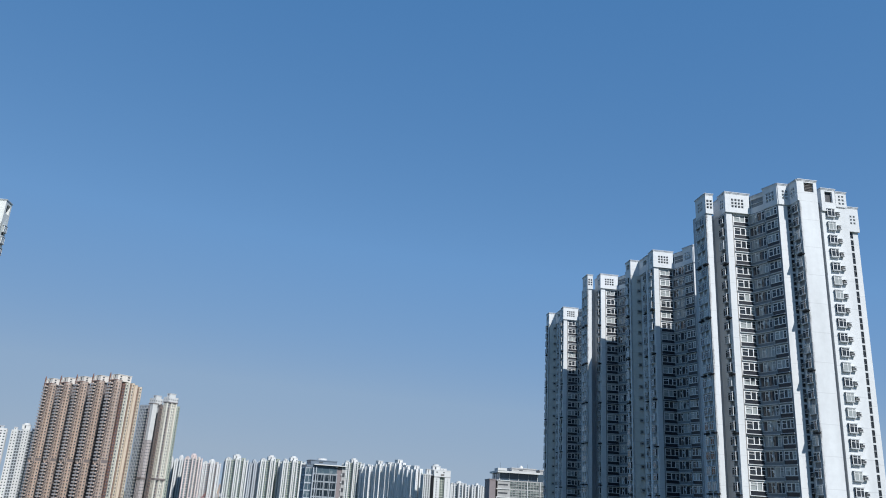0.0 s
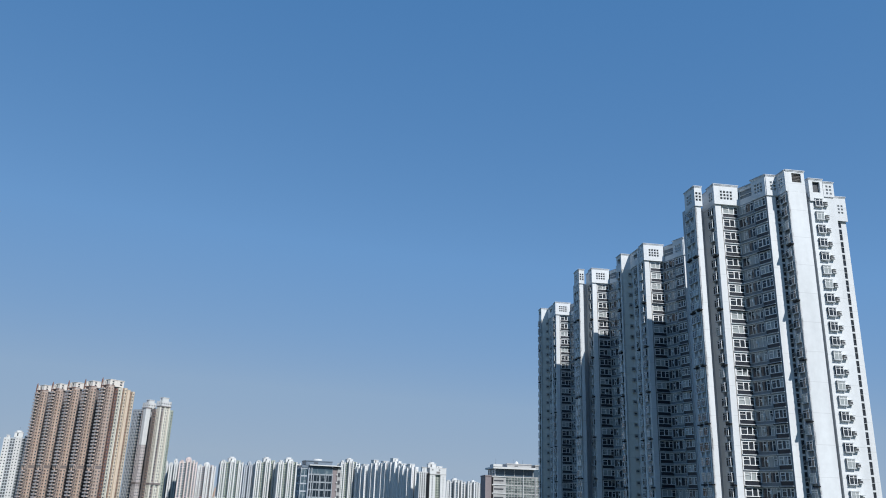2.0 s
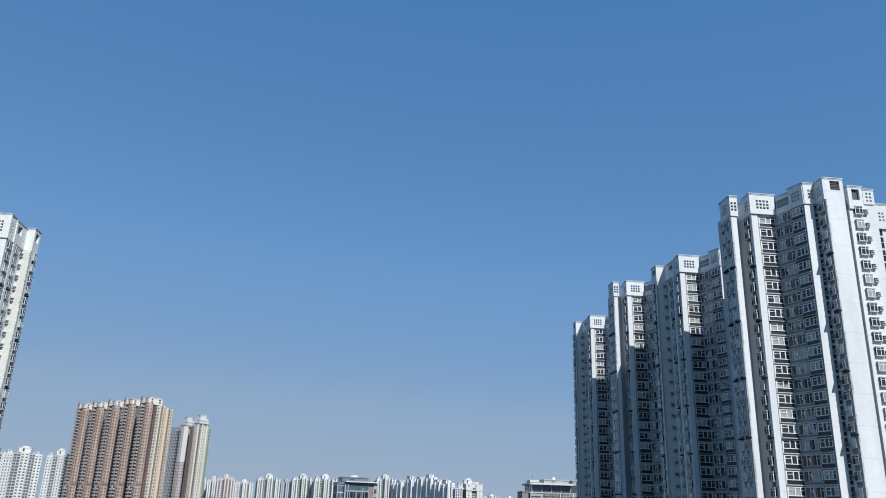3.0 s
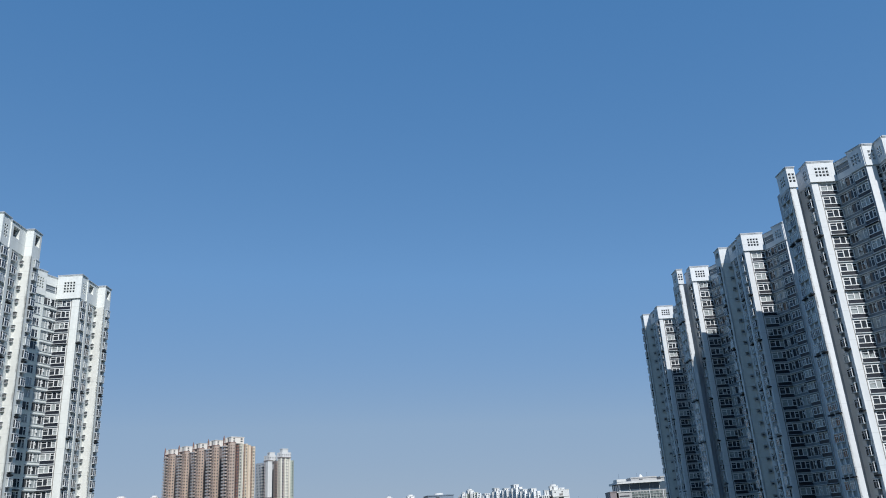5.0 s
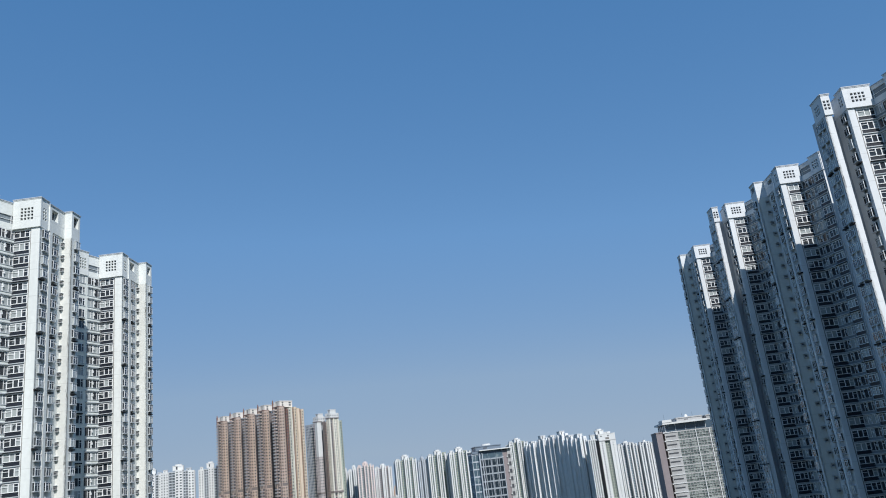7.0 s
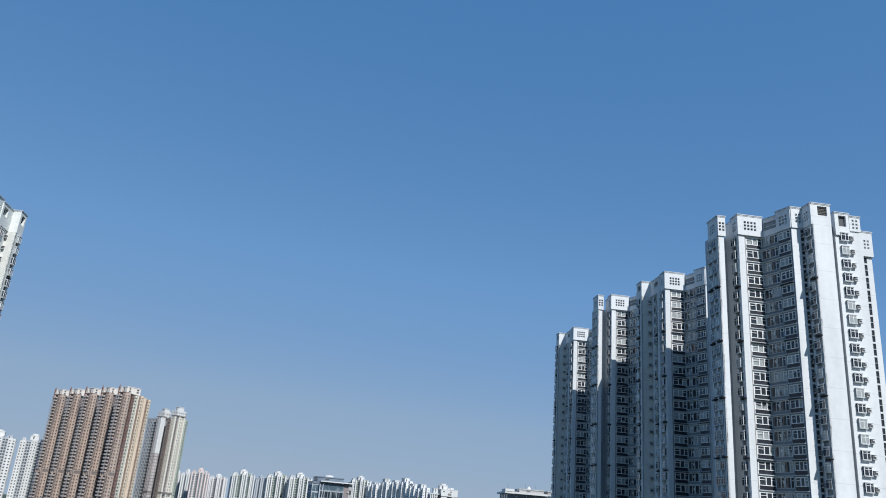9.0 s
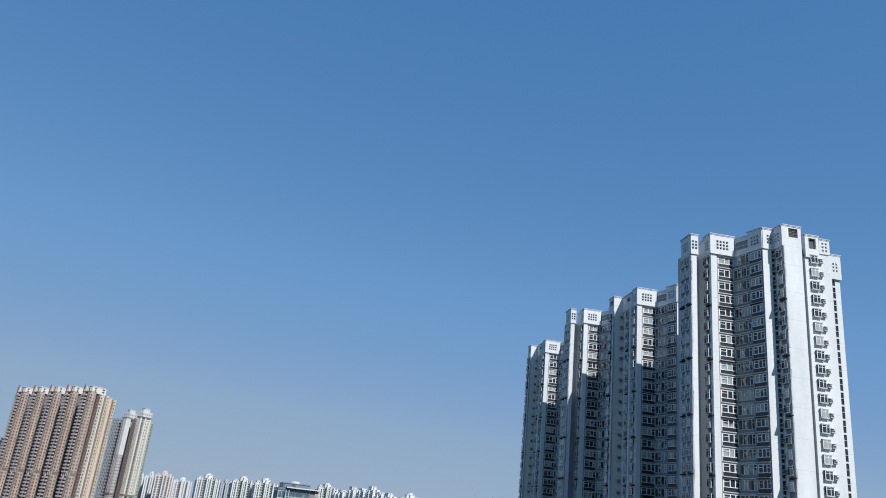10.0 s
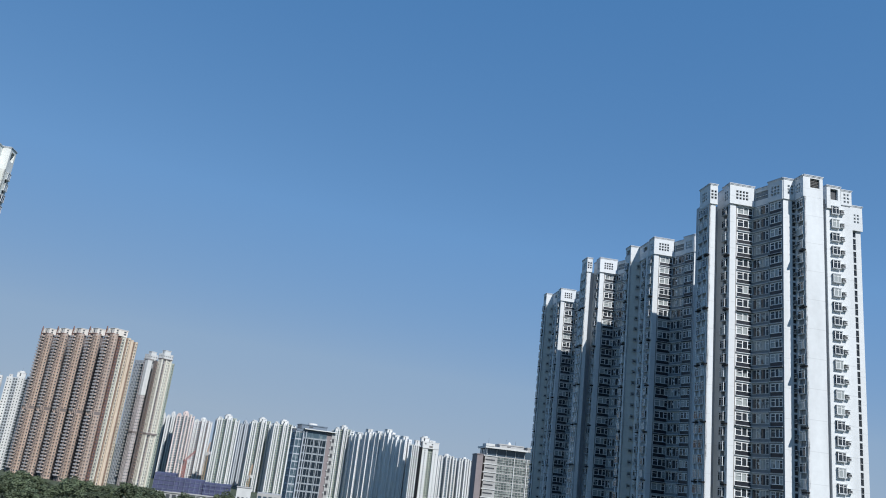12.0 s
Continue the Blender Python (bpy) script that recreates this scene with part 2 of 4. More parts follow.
VENT.box(-0.15, 0.15, -0.30, 0.0, 0.42, 0.50, FRAME)
VENT_MESH = VENT.mesh("vent_box")


class Facet:
    """A straight stretch of wall from a to b as seen from outside, left to right; sg = -1 mirrors it."""

    def __init__(self, a, b, sg=1, thick=0.35):
        if sg < 0:
            a, b = (-b[0], b[1]), (-a[0], a[1])
        self.sg, self.length, self.thick = sg, math.dist(a, b), thick
        turn = math.atan2(b[1] - a[1], b[0] - a[0])
        self.m = Matrix.Translation((a[0], a[1], 0)) @ Matrix.Rotation(turn, 4, "Z")

    def span(self, x0, x1):
        return (x0, x1) if self.sg > 0 else (self.length - x1, self.length - x0)

    def box(self, b, x0, x1, y0, y1, z0, z1, mat):
        x0, x1 = self.span(x0, x1)
        b.box(x0, x1, y0, y1, z0, z1, mat, self.m)

    def at(self, x, z):
        return self.m @ Matrix.Translation((x if self.sg > 0 else self.length - x, -self.thick, z))


class Pieces:
    """Makes every box a part of its own under one thing."""

    def __init__(self, ob, name):
        self.ob, self.name = ob, name

    def box(self, x0, x1, y0, y1, z0, z1, mat, frame_m=None):
        b = Build()
        b.box(x0, x1, y0, y1, z0, z1, mat, frame_m)
        child(self.name, b.mesh(self.name), self.ob)


def pierced(b, fc, x0, x1, z0, z1, cols, rows, hole, gap, mat, y0=-0.65, deep=0.4):
    """One plate with a grid of real square holes; a dark sheet behind paints their shade."""
    gw, gh = cols * hole + (cols - 1) * gap, rows * hole + (rows - 1) * gap
    gx, gz = (x0 + x1 - gw) / 2, (z0 + z1 - gh) / 2
    if fc.sg < 0:
        mid = (fc.length - x1 + fc.length - x0) / 2
        x0, x1, gx = fc.length - x1, fc.length - x0, mid - gw / 2
    xs = [x0] + [gx + i * (hole + gap) + e for i in range(cols) for e in (0, hole)] + [x1]
    zs = [z0] + [gz + i * (hole + gap) + e for i in range(rows) for e in (0, hole)] + [z1]
    plate = Build()
    plate.lattice(xs, zs, lambda i, k: i % 2 and k % 2, y0, y0 + deep, mat, fc.m)
    panel = child("pierced_panel", plate.mesh("pierced_panel"), b.ob)
    back = Build()
    back.box(gx - 0.05, gx + gw + 0.05, y0 + deep + 0.004, y0 + deep + 0.05, gz - 0.05, gz + gh + 0.05, SHADE, fc.m)
    child("lining", back.mesh("lining"), panel)


def estate_tower(u, v, kind, sg, top, crown, label, holes=3, base=0.0, side=2.2, paint=WHITE, tile=SHADEDTILE, inset=0.6):
    """One wing of the white estate. (u, v): the outer front corner of its main bay in the estate's own axes;
    p runs inwards from the street and q backwards. kind: 'front' has a narrow side bay and an end face, 'rear' has a plain blade."""
    m = pose(0, 0, 0, 0, 0, 7) @ pose(u, v, base)
    ob = thing("apartment_tower", m, label, "apartment tower", "white towers of the estate")
    top = top - base
    floors = int(top // H)
    low = max(0, int((36 - base - (top - floors * H)) // H))
    z_of = [top - (floors - k) * H for k in range(floors)]
    wall, box_b = Build(), Pieces(ob, "roof_box")
    lower = Build()

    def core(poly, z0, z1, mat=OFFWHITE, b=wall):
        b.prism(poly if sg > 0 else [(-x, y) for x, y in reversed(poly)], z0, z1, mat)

    def face(a, b, columns, ext=(0, 0), mat=paint, ledge=True, ledge_mat=BLACK, panel=None):
        """Piers and spandrels leave a real opening round every window of every floor."""
        fc = Facet(a, b, sg)
        L, t = fc.length, fc.thick
        x = -ext[0]
        for cx, what, *rest in columns:
            lo, hi, hw = GAPS[what]
            fc.box(wall, x, cx - hw, -t, 0, 0, top, mat)
            x = cx + hw
            last = 0
            for k, z in enumerate(z_of):
                fc.box(wall, cx - hw, x, -0.06 if what in ("bay", "side", "flush") else -t, 0, last, z + lo, panel or mat)
                last = z + hi
                frame_b, me, parts = UNITS[what]
                place = fc.at(cx, z)
                if k >= low:
                    w = child("window", me, ob, place)
                    for part_name, (_, part_me) in parts.items():
                        child(part_name, part_me, w)
                else:
                    lower.join(frame_b, place)
                    for part_b, _ in parts.values():
                        lower.join(part_b, place)
                if ledge and (floors - k) % 4 == 0 and k > 0:
                    lb = Build()
                    if what in ("bank", "mid"):
                        lb.box(-hw - 0.15, hw + 0.15, -0.38, -0.002, -0.10, 0.03, ledge_mat)
                    else:
                        reach = L + ext[1] + 0.3 - cx
                        right = reach if reach < 2.0 else 0.95
                        xa, xb = (right - 1.6, right) if sg > 0 else (-right, 1.6 - right)
                        lb.box(xa, xb, -0.54, -0.002, -0.04, 0.22, ledge_mat)
                    if k >= low:
                        child("ledge", lb.mesh("ledge"), ob, place)
                    else:
                        lower.join(lb, place)
                if "cooler" in rest and k >= 0:
                    pc = fc.at(cx + rest[1], z + 0.9)
                    if k >= low:
                        child("air_conditioner", COOLER_MESH, ob, pc)
                    else:
                        lower.join(COOLER, pc)
            fc.box(wall, cx - hw, x, -t, 0, last, top, mat)
        fc.box(wall, x, L + ext[1], -t, 0, 0, top, mat)
        return fc

    def coolers(fc, x):
        for k, z in enumerate(z_of):
            if k >= low:
                child("air_conditioner", COOLER_MESH, ob, fc.at(x, z + 0.9))
            else:
                lower.join(COOLER, fc.at(x, z + 0.9))

    def coping(fc, x0, x1, z, out=0.65):
        cap = Build()
        fc.box(cap, x0 - 0.06, x1 + 0.06, -out - 0.08, 0.3, z - 0.36, z - 0.17, paint)
        fc.box(cap, x0 - 0.14, x1 + 0.14, -out - 0.17, 0.34, z - 0.17, z, CAP)
        child("coping", cap.mesh("coping"), ob)

    zt = top + crown
    hole_z = top + crown * 0.42
    # main bay: plain pillar at the street corner, wide windows beside it
    core([(inset, 0.35), (5.6, 0.35), (5.6, 11), (inset, 11)], 0, top + 1)
    far_p, far_q = (14.25, 0.6) if kind == "front" else (30, -6.8)
    f = face((inset, 0.35), (5.6, 0.35), [(3.72 - inset, "bank")], (0.35, 0), panel=OFFWHITE)
    f.box(wall, -0.35, 1.55 - inset, -0.62, -0.352, 0, top, paint)
    f.box(wall, 1.55 - inset, 1.85 - inset, -0.36, -0.352, 0, top, GREYWALL)
    pierced(box_b, f, -0.6, 5.4 - inset, top, zt - 0.3, 4, holes, 0.50, 0.22, paint, -0.95, 0.4)
    f.box(box_b, 0.25, 5.4 - inset, -0.48, 1.6, top + 0.02, zt - 0.32, paint)
    coping(f, -0.6, 5.4 - inset, zt, 0.95)
    # recess and inner side
    core([(5.6, 0.4), (7.1, -3.7), (8.1, -6.8), (far_p, -6.8), (far_p, 16), (5.6, 16)], 0, top + 1)
    # tile carries the recess's sun or shade in its tone
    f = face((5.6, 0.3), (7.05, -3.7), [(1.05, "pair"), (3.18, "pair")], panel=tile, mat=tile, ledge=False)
    for z in z_of:
        f.box(wall, 0.1, 4.15, -0.62, -0.352, z - 0.05, z + 0.13, SILL)
        child("vent_box", VENT_MESH, ob, f.at(2.115, z + 1.5))
    f.box(box_b, 0, 4.2, -0.35, 0.3, top, top + 1.25, paint)
    f.box(box_b, 0.2, 4.05, -0.15, 0.3, top + 1.25, top + 3.0, SHADEDTILE)
    f.box(box_b, 0.9, 1.0, -0.3, -0.15, top + 1.25, top + 3.0, FRAME)
    f.box(box_b, 0.2, 4.05, -0.3, -0.2, top + 2.0, top + 2.07, FRAME)
    f.box(box_b, 0, 4.2, -0.35, 0.3, top + 3.0, zt - 0.9, paint)
    coping(f, 0, 4.2, zt - 0.6, 0.35)
    f = face((7.05, -3.7), (8.05, -6.8), [(1.6, "mid" if tile is SHADEDTILE else "pair")], (0, 0.2), mat=tile)
    pierced(box_b, f, 0, 3.5, top, zt - 0.3, 3, holes, 0.50, 0.22, paint, -0.6, 0.4)
    f.box(box_b, 0, 3.4, -0.2, 1.0, top + 0.02, zt - 0.32, paint)
    coping(f, 0, 3.5, zt, 0.6)
    fcc = face((8.05, -6.75), (10.7, -6.75), [(1.95, "bay")] if kind == "rear" else [(2.1, "slot")], (0.3, 0), ledge=False)
    pierced(box_b, fcc, -0.3, 2.6, top, zt - 0.3, 2, holes, 0.50, 0.22, paint, -0.6, 0.4)
    fcc.box(box_b, -0.3, 2.6, -0.2, 1.5, top + 0.02, zt - 0.32, paint)
    coping(fcc, -0.3, 2.6, zt, 0.6)
    pipe = Build()
    px = sg * 5.52
    pipe.tube((px, -0.12, 0), (px, -0.12, top + 0.6), 0.09, 0.09, SHADEDTILE, 8)
    for z in z_of[::2]:
        pipe.tube((px, -0.12, z), (px, -0.12, z + 0.12), 0.13, 0.13, SHADEDTILE, 8)
    child("drain_pipe", pipe.mesh("drain_pipe"), ob)
    # end blade
    core([(10.7, -9.85), (14.3, -9.85), (14.3, -6), (10.7, -6)], 0, top + 1)
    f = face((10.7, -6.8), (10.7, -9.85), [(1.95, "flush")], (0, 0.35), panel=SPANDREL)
    coolers(f, 0.6)
    pierced(box_b, f, 0.2, 3.4, top, zt - 0.3, 2, holes, 0.50, 0.22, paint, -0.6, 0.4)
    coping(f, 0.2, 3.3, zt, 0.6)
    f = face((10.7, -9.85), (14.3, -9.85), [], (0.35, 0))
    f.box(box_b, -0.36, 3.6, -0.36, 2.8, top + 0.002, top + 2.0, paint)
    f.box(box_b, -0.36, 0.9, -0.36, 2.8, top + 2.0, zt - 0.3, paint)
    f.box(box_b, 2.9, 3.6, -0.36, 2.8, top + 2.0, zt - 0.3, paint)
    f.box(box_b, 0.9, 2.9, 0.1, 2.8, top + 2.0, zt - 0.3, SHADE)
    for i in range(6):
        f.box(box_b, 0.9, 2.9, -0.15, 0.02, top + 2.12 + i * 0.32, top + 2.2 + i * 0.32, GREYWALL)
    f.box(box_b, 0.9, 2.9, -0.36, 2.8, zt - 0.55, zt - 0.3, paint)
    coping(f, -0.36, 3.6, zt + 0.1, 0.36)
    # outer side of the main bay
    depth = 5.0 if kind == "front" else 8.4
    cols = [(depth - 1.5, "bay")] if kind == "front" else [(depth - 1.5, "bay"), (depth - 5.3, "bay")]
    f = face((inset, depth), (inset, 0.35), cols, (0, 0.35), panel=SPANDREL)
    if kind == "rear":
        f.box(wall, depth - 3.9, depth - 2.9, -0.75, -0.352, 0, top, paint)
    pierced(box_b, f, depth - 2.6, depth + 0.35, top, zt - 0.3, 2, holes, 0.50, 0.22, paint, -0.5, 0.4)
    if kind == "front":
        f.box(box_b, 0, depth - 2.6, -0.45, 0.4, top, zt - 0.8, paint)
    else:
        f.box(box_b, 0, 5.8, -0.75, 0.4, top, hole_z, paint)
        f.box(box_b, 0, 2.6, -0.75, 0.4, hole_z, zt - 0.8, paint)
        f.box(box_b, 5.0, 5.8, -0.75, 0.4, hole_z, zt - 0.8, paint)
        f.box(box_b, 2.6, 5.0, -0.75, 0.4, zt - 1.5, zt - 0.8, paint)
        f.box(box_b, 2.6, 5.0, 0.3, 0.5, hole_z, zt - 1.5, SHADE)
    coping(f, 0, depth - 2.6, zt - 0.5, 0.45 if kind == "front" else 0.75)
    coping(f, depth - 2.6, depth + 0.35, zt, 0.5)
    if kind == "front":
        core([(-2.9, 2.0), (-1.95, 2.0), (-1.95, 5.0), (0.7, 5.0), (0.7, 8.2), (-2.9, 8.2)], 0, top + 1)
        core([(6.2, 16), (30, 16), (30, 24), (6.2, 24)], 0, top + 1)
        f = face((-2.9, 6.5), (-2.9, 2.0), [(1.2, "side"), (3.2, "side")], (0, 0.35), panel=OFFWHITE)
        pierced(box_b, f, 0.6, 4.8, top, zt - 0.3, 3, holes, 0.50, 0.22, paint, -0.45, 0.35)
        coping(f, 0.6, 4.8, zt, 0.45)
        f = face((-2.9, 2.0), (-1.95, 2.0), [], (0.35, 0))
        pierced(box_b, f, -0.4, 1.25, top, zt - 0.3, 2, holes, 0.50, 0.22, paint, -0.6, 0.4)
        f.box(box_b, 0.1, 1.2, -0.15, 4.0, top + 0.02, zt - 0.32, paint)
        coping(f, -0.4, 1.25, zt, 0.6)
        # end face beyond the blade: dark service slot, bay windows with coolers, then a lower return
        core([(14.3, -5.6), (21.4, -5.6), (21.4, 0.4), (14.3, 0.4)], 0, top + 0.5, GREYWALL)
        core([(16.1, -8.1), (21.4, -8.1), (21.4, -6.4), (16.1, -6.4)], 0, top + 1)
        f = face((16.1, -8.1), (19.2, -8.1), [(1.75, "wide")], (0, 0), ledge=False)
        f.box(box_b, 0.0, 3.0, -0.7, 2.5, top - 1.0, top + 0.9, paint)
        f.box(box_b, 0.0, 0.8, -0.7, 2.5, top + 0.9, zt - 0.9, paint)
        f.box(box_b, 2.4, 3.0, -0.7, 2.5, top + 0.9, zt - 0.9, paint)
        f.box(box_b, 0.8, 2.4, -0.2, 2.5, top + 0.9, zt - 1.2, SHADE)
        f.box(box_b, 0.8, 2.4, -0.7, 2.5, zt - 1.3, zt - 0.9, paint)
        coping(f, 0.0, 3.0, zt - 0.6, 0.7)
        f = face((19.2, -8.1), (21.4, -8.1), [], (0, 0.35))
        coolers(f, 0.15)
        pierced(box_b, f, 0.2, 2.5, top + 0.3, zt - 1.2, 2, 3, 0.45, 0.3, paint, -0.4, 0.4)
        f.box(box_b, 0.2, 2.5, 0.0, 2.0, top + 0.3, zt - 1.25, paint)
        coping(f, 0.2, 2.5, zt - 0.9, 0.4)
        core([(14.25, 0.6), (30.0, 0.6), (30.0, 16), (14.25, 16)], 0, top + 0.5)
        f = face((26.0, 0.6), (30.0, 0.6), [(2.35, "slot")], (3.0, 0), ledge=False)
        pierced(box_b, f, 1.4, 4.2, top - 1.2, zt - 0.4, 2, 3, 0.45, 0.3, paint, -0.8, 0.4)
        f.box(box_b, -1, 4.2, -0.4, 1.5, top + 0.02, zt - 0.4, paint)
        coping(f, -1, 4.2, zt - 0.1, 0.8)
    else:
        core([(-side, 8.8), (3.5, 8.8), (3.5, 11.9), (-side, 11.9)], 0, top + 1)
        f = face((-side, 11.9), (-side, 8.8), [(1.4, "bay")], (0, 0.35), panel=SPANDREL)
        f.box(box_b, 0, 3.45, -0.36, 2.2, top + 0.002, hole_z, paint)
        f.box(box_b, 0, 0.7, -0.36, 2.2, hole_z, zt - 0.5, paint)
        f.box(box_b, 2.6, 3.45, -0.36, 2.2, hole_z, zt - 0.5, paint)
        f.box(box_b, 0.7, 2.6, -0.36, 2.2, zt - 1.3, zt - 0.5, paint)
        f.box(box_b, 0.7, 2.6, 0.3, 2.2, hole_z, zt - 1.3, SHADE)
        coping(f, 0, 3.45, zt - 0.3, 0.36)
        f = face((-side, 8.8), (inset, 8.8), [], (0.35, 0), mat=BEIGE)
        coolers(f, side - 0.45)
        coping(f, -0.35, side, zt - 0.3, 0.36)
        f.box(box_b, side - 0.6, side, -0.3, 2.0, top + 0.4, zt - 0.5, paint)
        core([(3.0, 13), (30, 13), (30, 19), (3.0, 19)], 0, top + 1)
    child("wall", wall.mesh("wall"), ob)
    child("lower_glazing", lower.mesh("lower_glazing"), ob, kind="stuff")
    return ob


RIGHT = EYE + 60.5
near = "tall white apartment tower, serrated plan, stacked bay windows, pierced roof boxes"
shady = "tall white apartment tower standing largely in its neighbour's shade"
estate_tower(76.4, 141.3, "front", 1, RIGHT, 4.5, near)
estate_tower(77.8, 181.8, "rear", 1, RIGHT, 4.6, shady)
estate_tower(75.2, 214.4, "front", 1, RIGHT + 2.6, 4.5, shady)
estate_tower(76.6, 256.8, "rear", 1, RIGHT + 2.6, 4.5, shady)
sunny = "tall white apartment tower in full sun, black ledges every fourth floor"
estate_tower(-86.4, 147.2, "rear", -1, EYE + 60.0, 6.5, sunny, 4, side=1.9, paint=IVORY, tile=SUNLITTILE, inset=0.1)
estate_tower(-85.9, 183.1, "rear", -1, EYE + 58.7, 6.1, sunny, 4, paint=IVORY, tile=SUNLITTILE, inset=0.1)


# ---- the distance: towers of piers, floor bands and glass ----
GRASS = surface("ground_green", (0.06, 0.08, 0.045), 0.95, 0.4, 0.3, 40, False)
TAN = surface("tan_wall_tile", (0.53, 0.415, 0.35), 0.7, 0.12, 0.08, 20)
MORTAR = surface("mauve_grey_render", (0.50, 0.46, 0.455), 0.8, 0.18, 0.1, 12)
PENT = surface("penthouse_paint", (0.74, 0.69, 0.63), 0.75, 0.15, 0.08, 8)
BROWN = surface("brown_wall_tile", (0.33, 0.225, 0.17), 0.7, 0.12, 0.08, 20)
# Umber tile; in recesses and behind balconies its darkness stands in for shade.
UMBER = surface("umber_tile_and_shade", (0.22, 0.19, 0.185), 0.75, 0.2, 0.1, 20)
CREAM = surface("cream_wall_tile", (0.68, 0.65, 0.57), 0.7, 0.12, 0.06, 20)
PEACH = surface("peach_wall_tile", (0.64, 0.525, 0.41), 0.7, 0.12, 0.06, 20)
REDTILE = surface("dark_red_tile", (0.23, 0.13, 0.105), 0.7, 0.15, 0.08, 20)
SAND = surface("sand_wall_tile", (0.68, 0.57, 0.455), 0.7, 0.12, 0.06, 20)
PINK = surface("pink_wall_tile", (0.64, 0.55, 0.53), 0.7, 0.12, 0.06, 20)
PALE = surface("pale_tower_paint", (0.64, 0.65, 0.645), 0.75, 0.16, 0.06, 25)
PALEGREEN = surface("pale_green_paint", (0.40, 0.44, 0.37), 0.75, 0.14, 0.06, 25)
# Fin white brightened in place of the haze that lightens their shade.
FIN = surface("haze_lifted_fin_white", (0.76, 0.77, 0.77), 0.75, 0.12, 0.06, 25)
STEEL = surface("steel_blue_cladding", (0.16, 0.20, 0.25), 0.35, 0.1, 0.05, 20, False)
MAUVE = surface("mauve_grey_wall", (0.25, 0.215, 0.22), 0.8, 0.15, 0.08, 15)
CONCRETE = surface("light_concrete", (0.40, 0.40, 0.395), 0.8, 0.15, 0.08, 10)
NET = surface("violet_scaffold_net", (0.075, 0.085, 0.17), 0.85, 0.3, 0.2, 12)
# Crane orange with the dulling of haze mixed into the paint colour.
ORANGE = surface("haze_dulled_crane_orange", (0.40, 0.26, 0.16), 0.5, 0.15, 0.1, 3, False)
RED = surface("red_crane_paint", (0.34, 0.10, 0.08), 0.5, 0.15, 0.1, 3, False)
# Blue of the reflected sky is put into this glass's base colours.
OFFICEGLASS = glazing("sky_tinted_office_glass", (0.055, 0.085, 0.115), (0.13, 0.17, 0.20), 0.3, 0.08, True)
OFFICEBLUE = glazing("office_blue_glass", (0.075, 0.115, 0.145), (0.20, 0.25, 0.27), 0.35, 0.08, True)
OFFICEFRONT = glazing("office_front_glass", (0.022, 0.032, 0.042), (0.07, 0.09, 0.10), 0.3, 0.08, True)
BANDGREY = surface("blue_grey_office_cladding", (0.30, 0.335, 0.37), 0.5, 0.12, 0.06, 8)
BANDGLASS = glazing("ribbon_window_glass", (0.10, 0.125, 0.12), (0.26, 0.29, 0.27), 0.4, 0.1, True)


def volume(ob, x0, x1, y0, y1, z1, fh, wall, pitch=3.2, pier=1.3, band=1.25, out=0.35, glass=HAZEGLASS, z0=0.0, name="wing", sink=0.06, band_wall=None):
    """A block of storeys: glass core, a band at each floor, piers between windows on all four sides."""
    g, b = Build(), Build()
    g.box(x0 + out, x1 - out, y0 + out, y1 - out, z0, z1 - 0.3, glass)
    n = int((z1 - z0) / fh)
    for k in range(n + 1):
        z = z1 - k * fh
        b.box(x0 + sink, x1 - sink, y0 + sink, y1 - sink, max(z0, z - band * (1.0 if k else 1.3)), z, (band_wall or wall) if k else wall)
    for a0, a1, flat in ((x0, x1, True), (y0, y1, False)):
        m = max(1, round((a1 - a0) / pitch))
        step = (a1 - a0) / m
        for i in range(m + 1):
            c0, c1 = max(a0, a0 + i * step - pier / 2), min(a1, a0 + i * step + pier / 2)
            for near_side in (True, False):
                if flat:
                    ya, yb = (y0, y0 + out + 0.1) if near_side else (y1 - out - 0.1, y1)
                    b.box(c0, c1, ya, yb, z0, z1 + 0.02, wall)
                else:
                    xa, xb = (x0, x0 + out + 0.1) if near_side else (x1 - out - 0.1, x1)
                    b.box(xa, xb, max(c0, y0 + 0.02), min(c1, y1 - 0.02), z0, z1 + 0.01, wall)
    w = child(name, g.mesh(name), ob)
    child("facade_grid", b.mesh("facade_grid"), w, kind="stuff")
    return w


def tank(ob, x0, x1, y0, y1, z0, z1, mat, name="roof_tank", round_top=False):
    b = Build()
    b.box(x0, x1, y0, y1, z0 - 0.4, z1, mat)
    b.box(x0 - 0.3, x1 + 0.3, y0 - 0.3, y1 + 0.3, z1 - 0.5, z1 - 0.1, mat)
    b.box(x0 + (x1 - x0) * 0.3, x0 + (x1 - x0) * 0.45, y0 - 0.04, y0 + 0.1, z0 + 0.6, z1 - 1.0, SHADE)
    if round_top:
        cx, cy, r = (x0 + x1) / 2, (y0 + y1) / 2, (x1 - x0) * 0.36
        b.tube((cx, cy, z1 - 0.1), (cx, cy, z1 + 1.6), r, r, mat, 16)
        b.tube((cx, cy, z1 + 1.6), (cx, cy, z1 + 5.0), 0.12, 0.05, STEEL, 5)
    child(name, b.mesh(name), ob)


def height(distance, slope):
    return EYE + distance * slope


def plain(ob, x0, x1, y0, y1, z0, z1, mat, name="pier", label=""):
    """A windowless shaft with a thin cap."""
    b = Build()
    b.box(x0, x1, y0, y1, z0, z1, mat)
    b.box(x0 - 0.15, x1 + 0.15, y0 - 0.15, y1 + 0.15, z1, z1 + 0.35, mat)
    return child(name, b.mesh(name), ob, label=label)


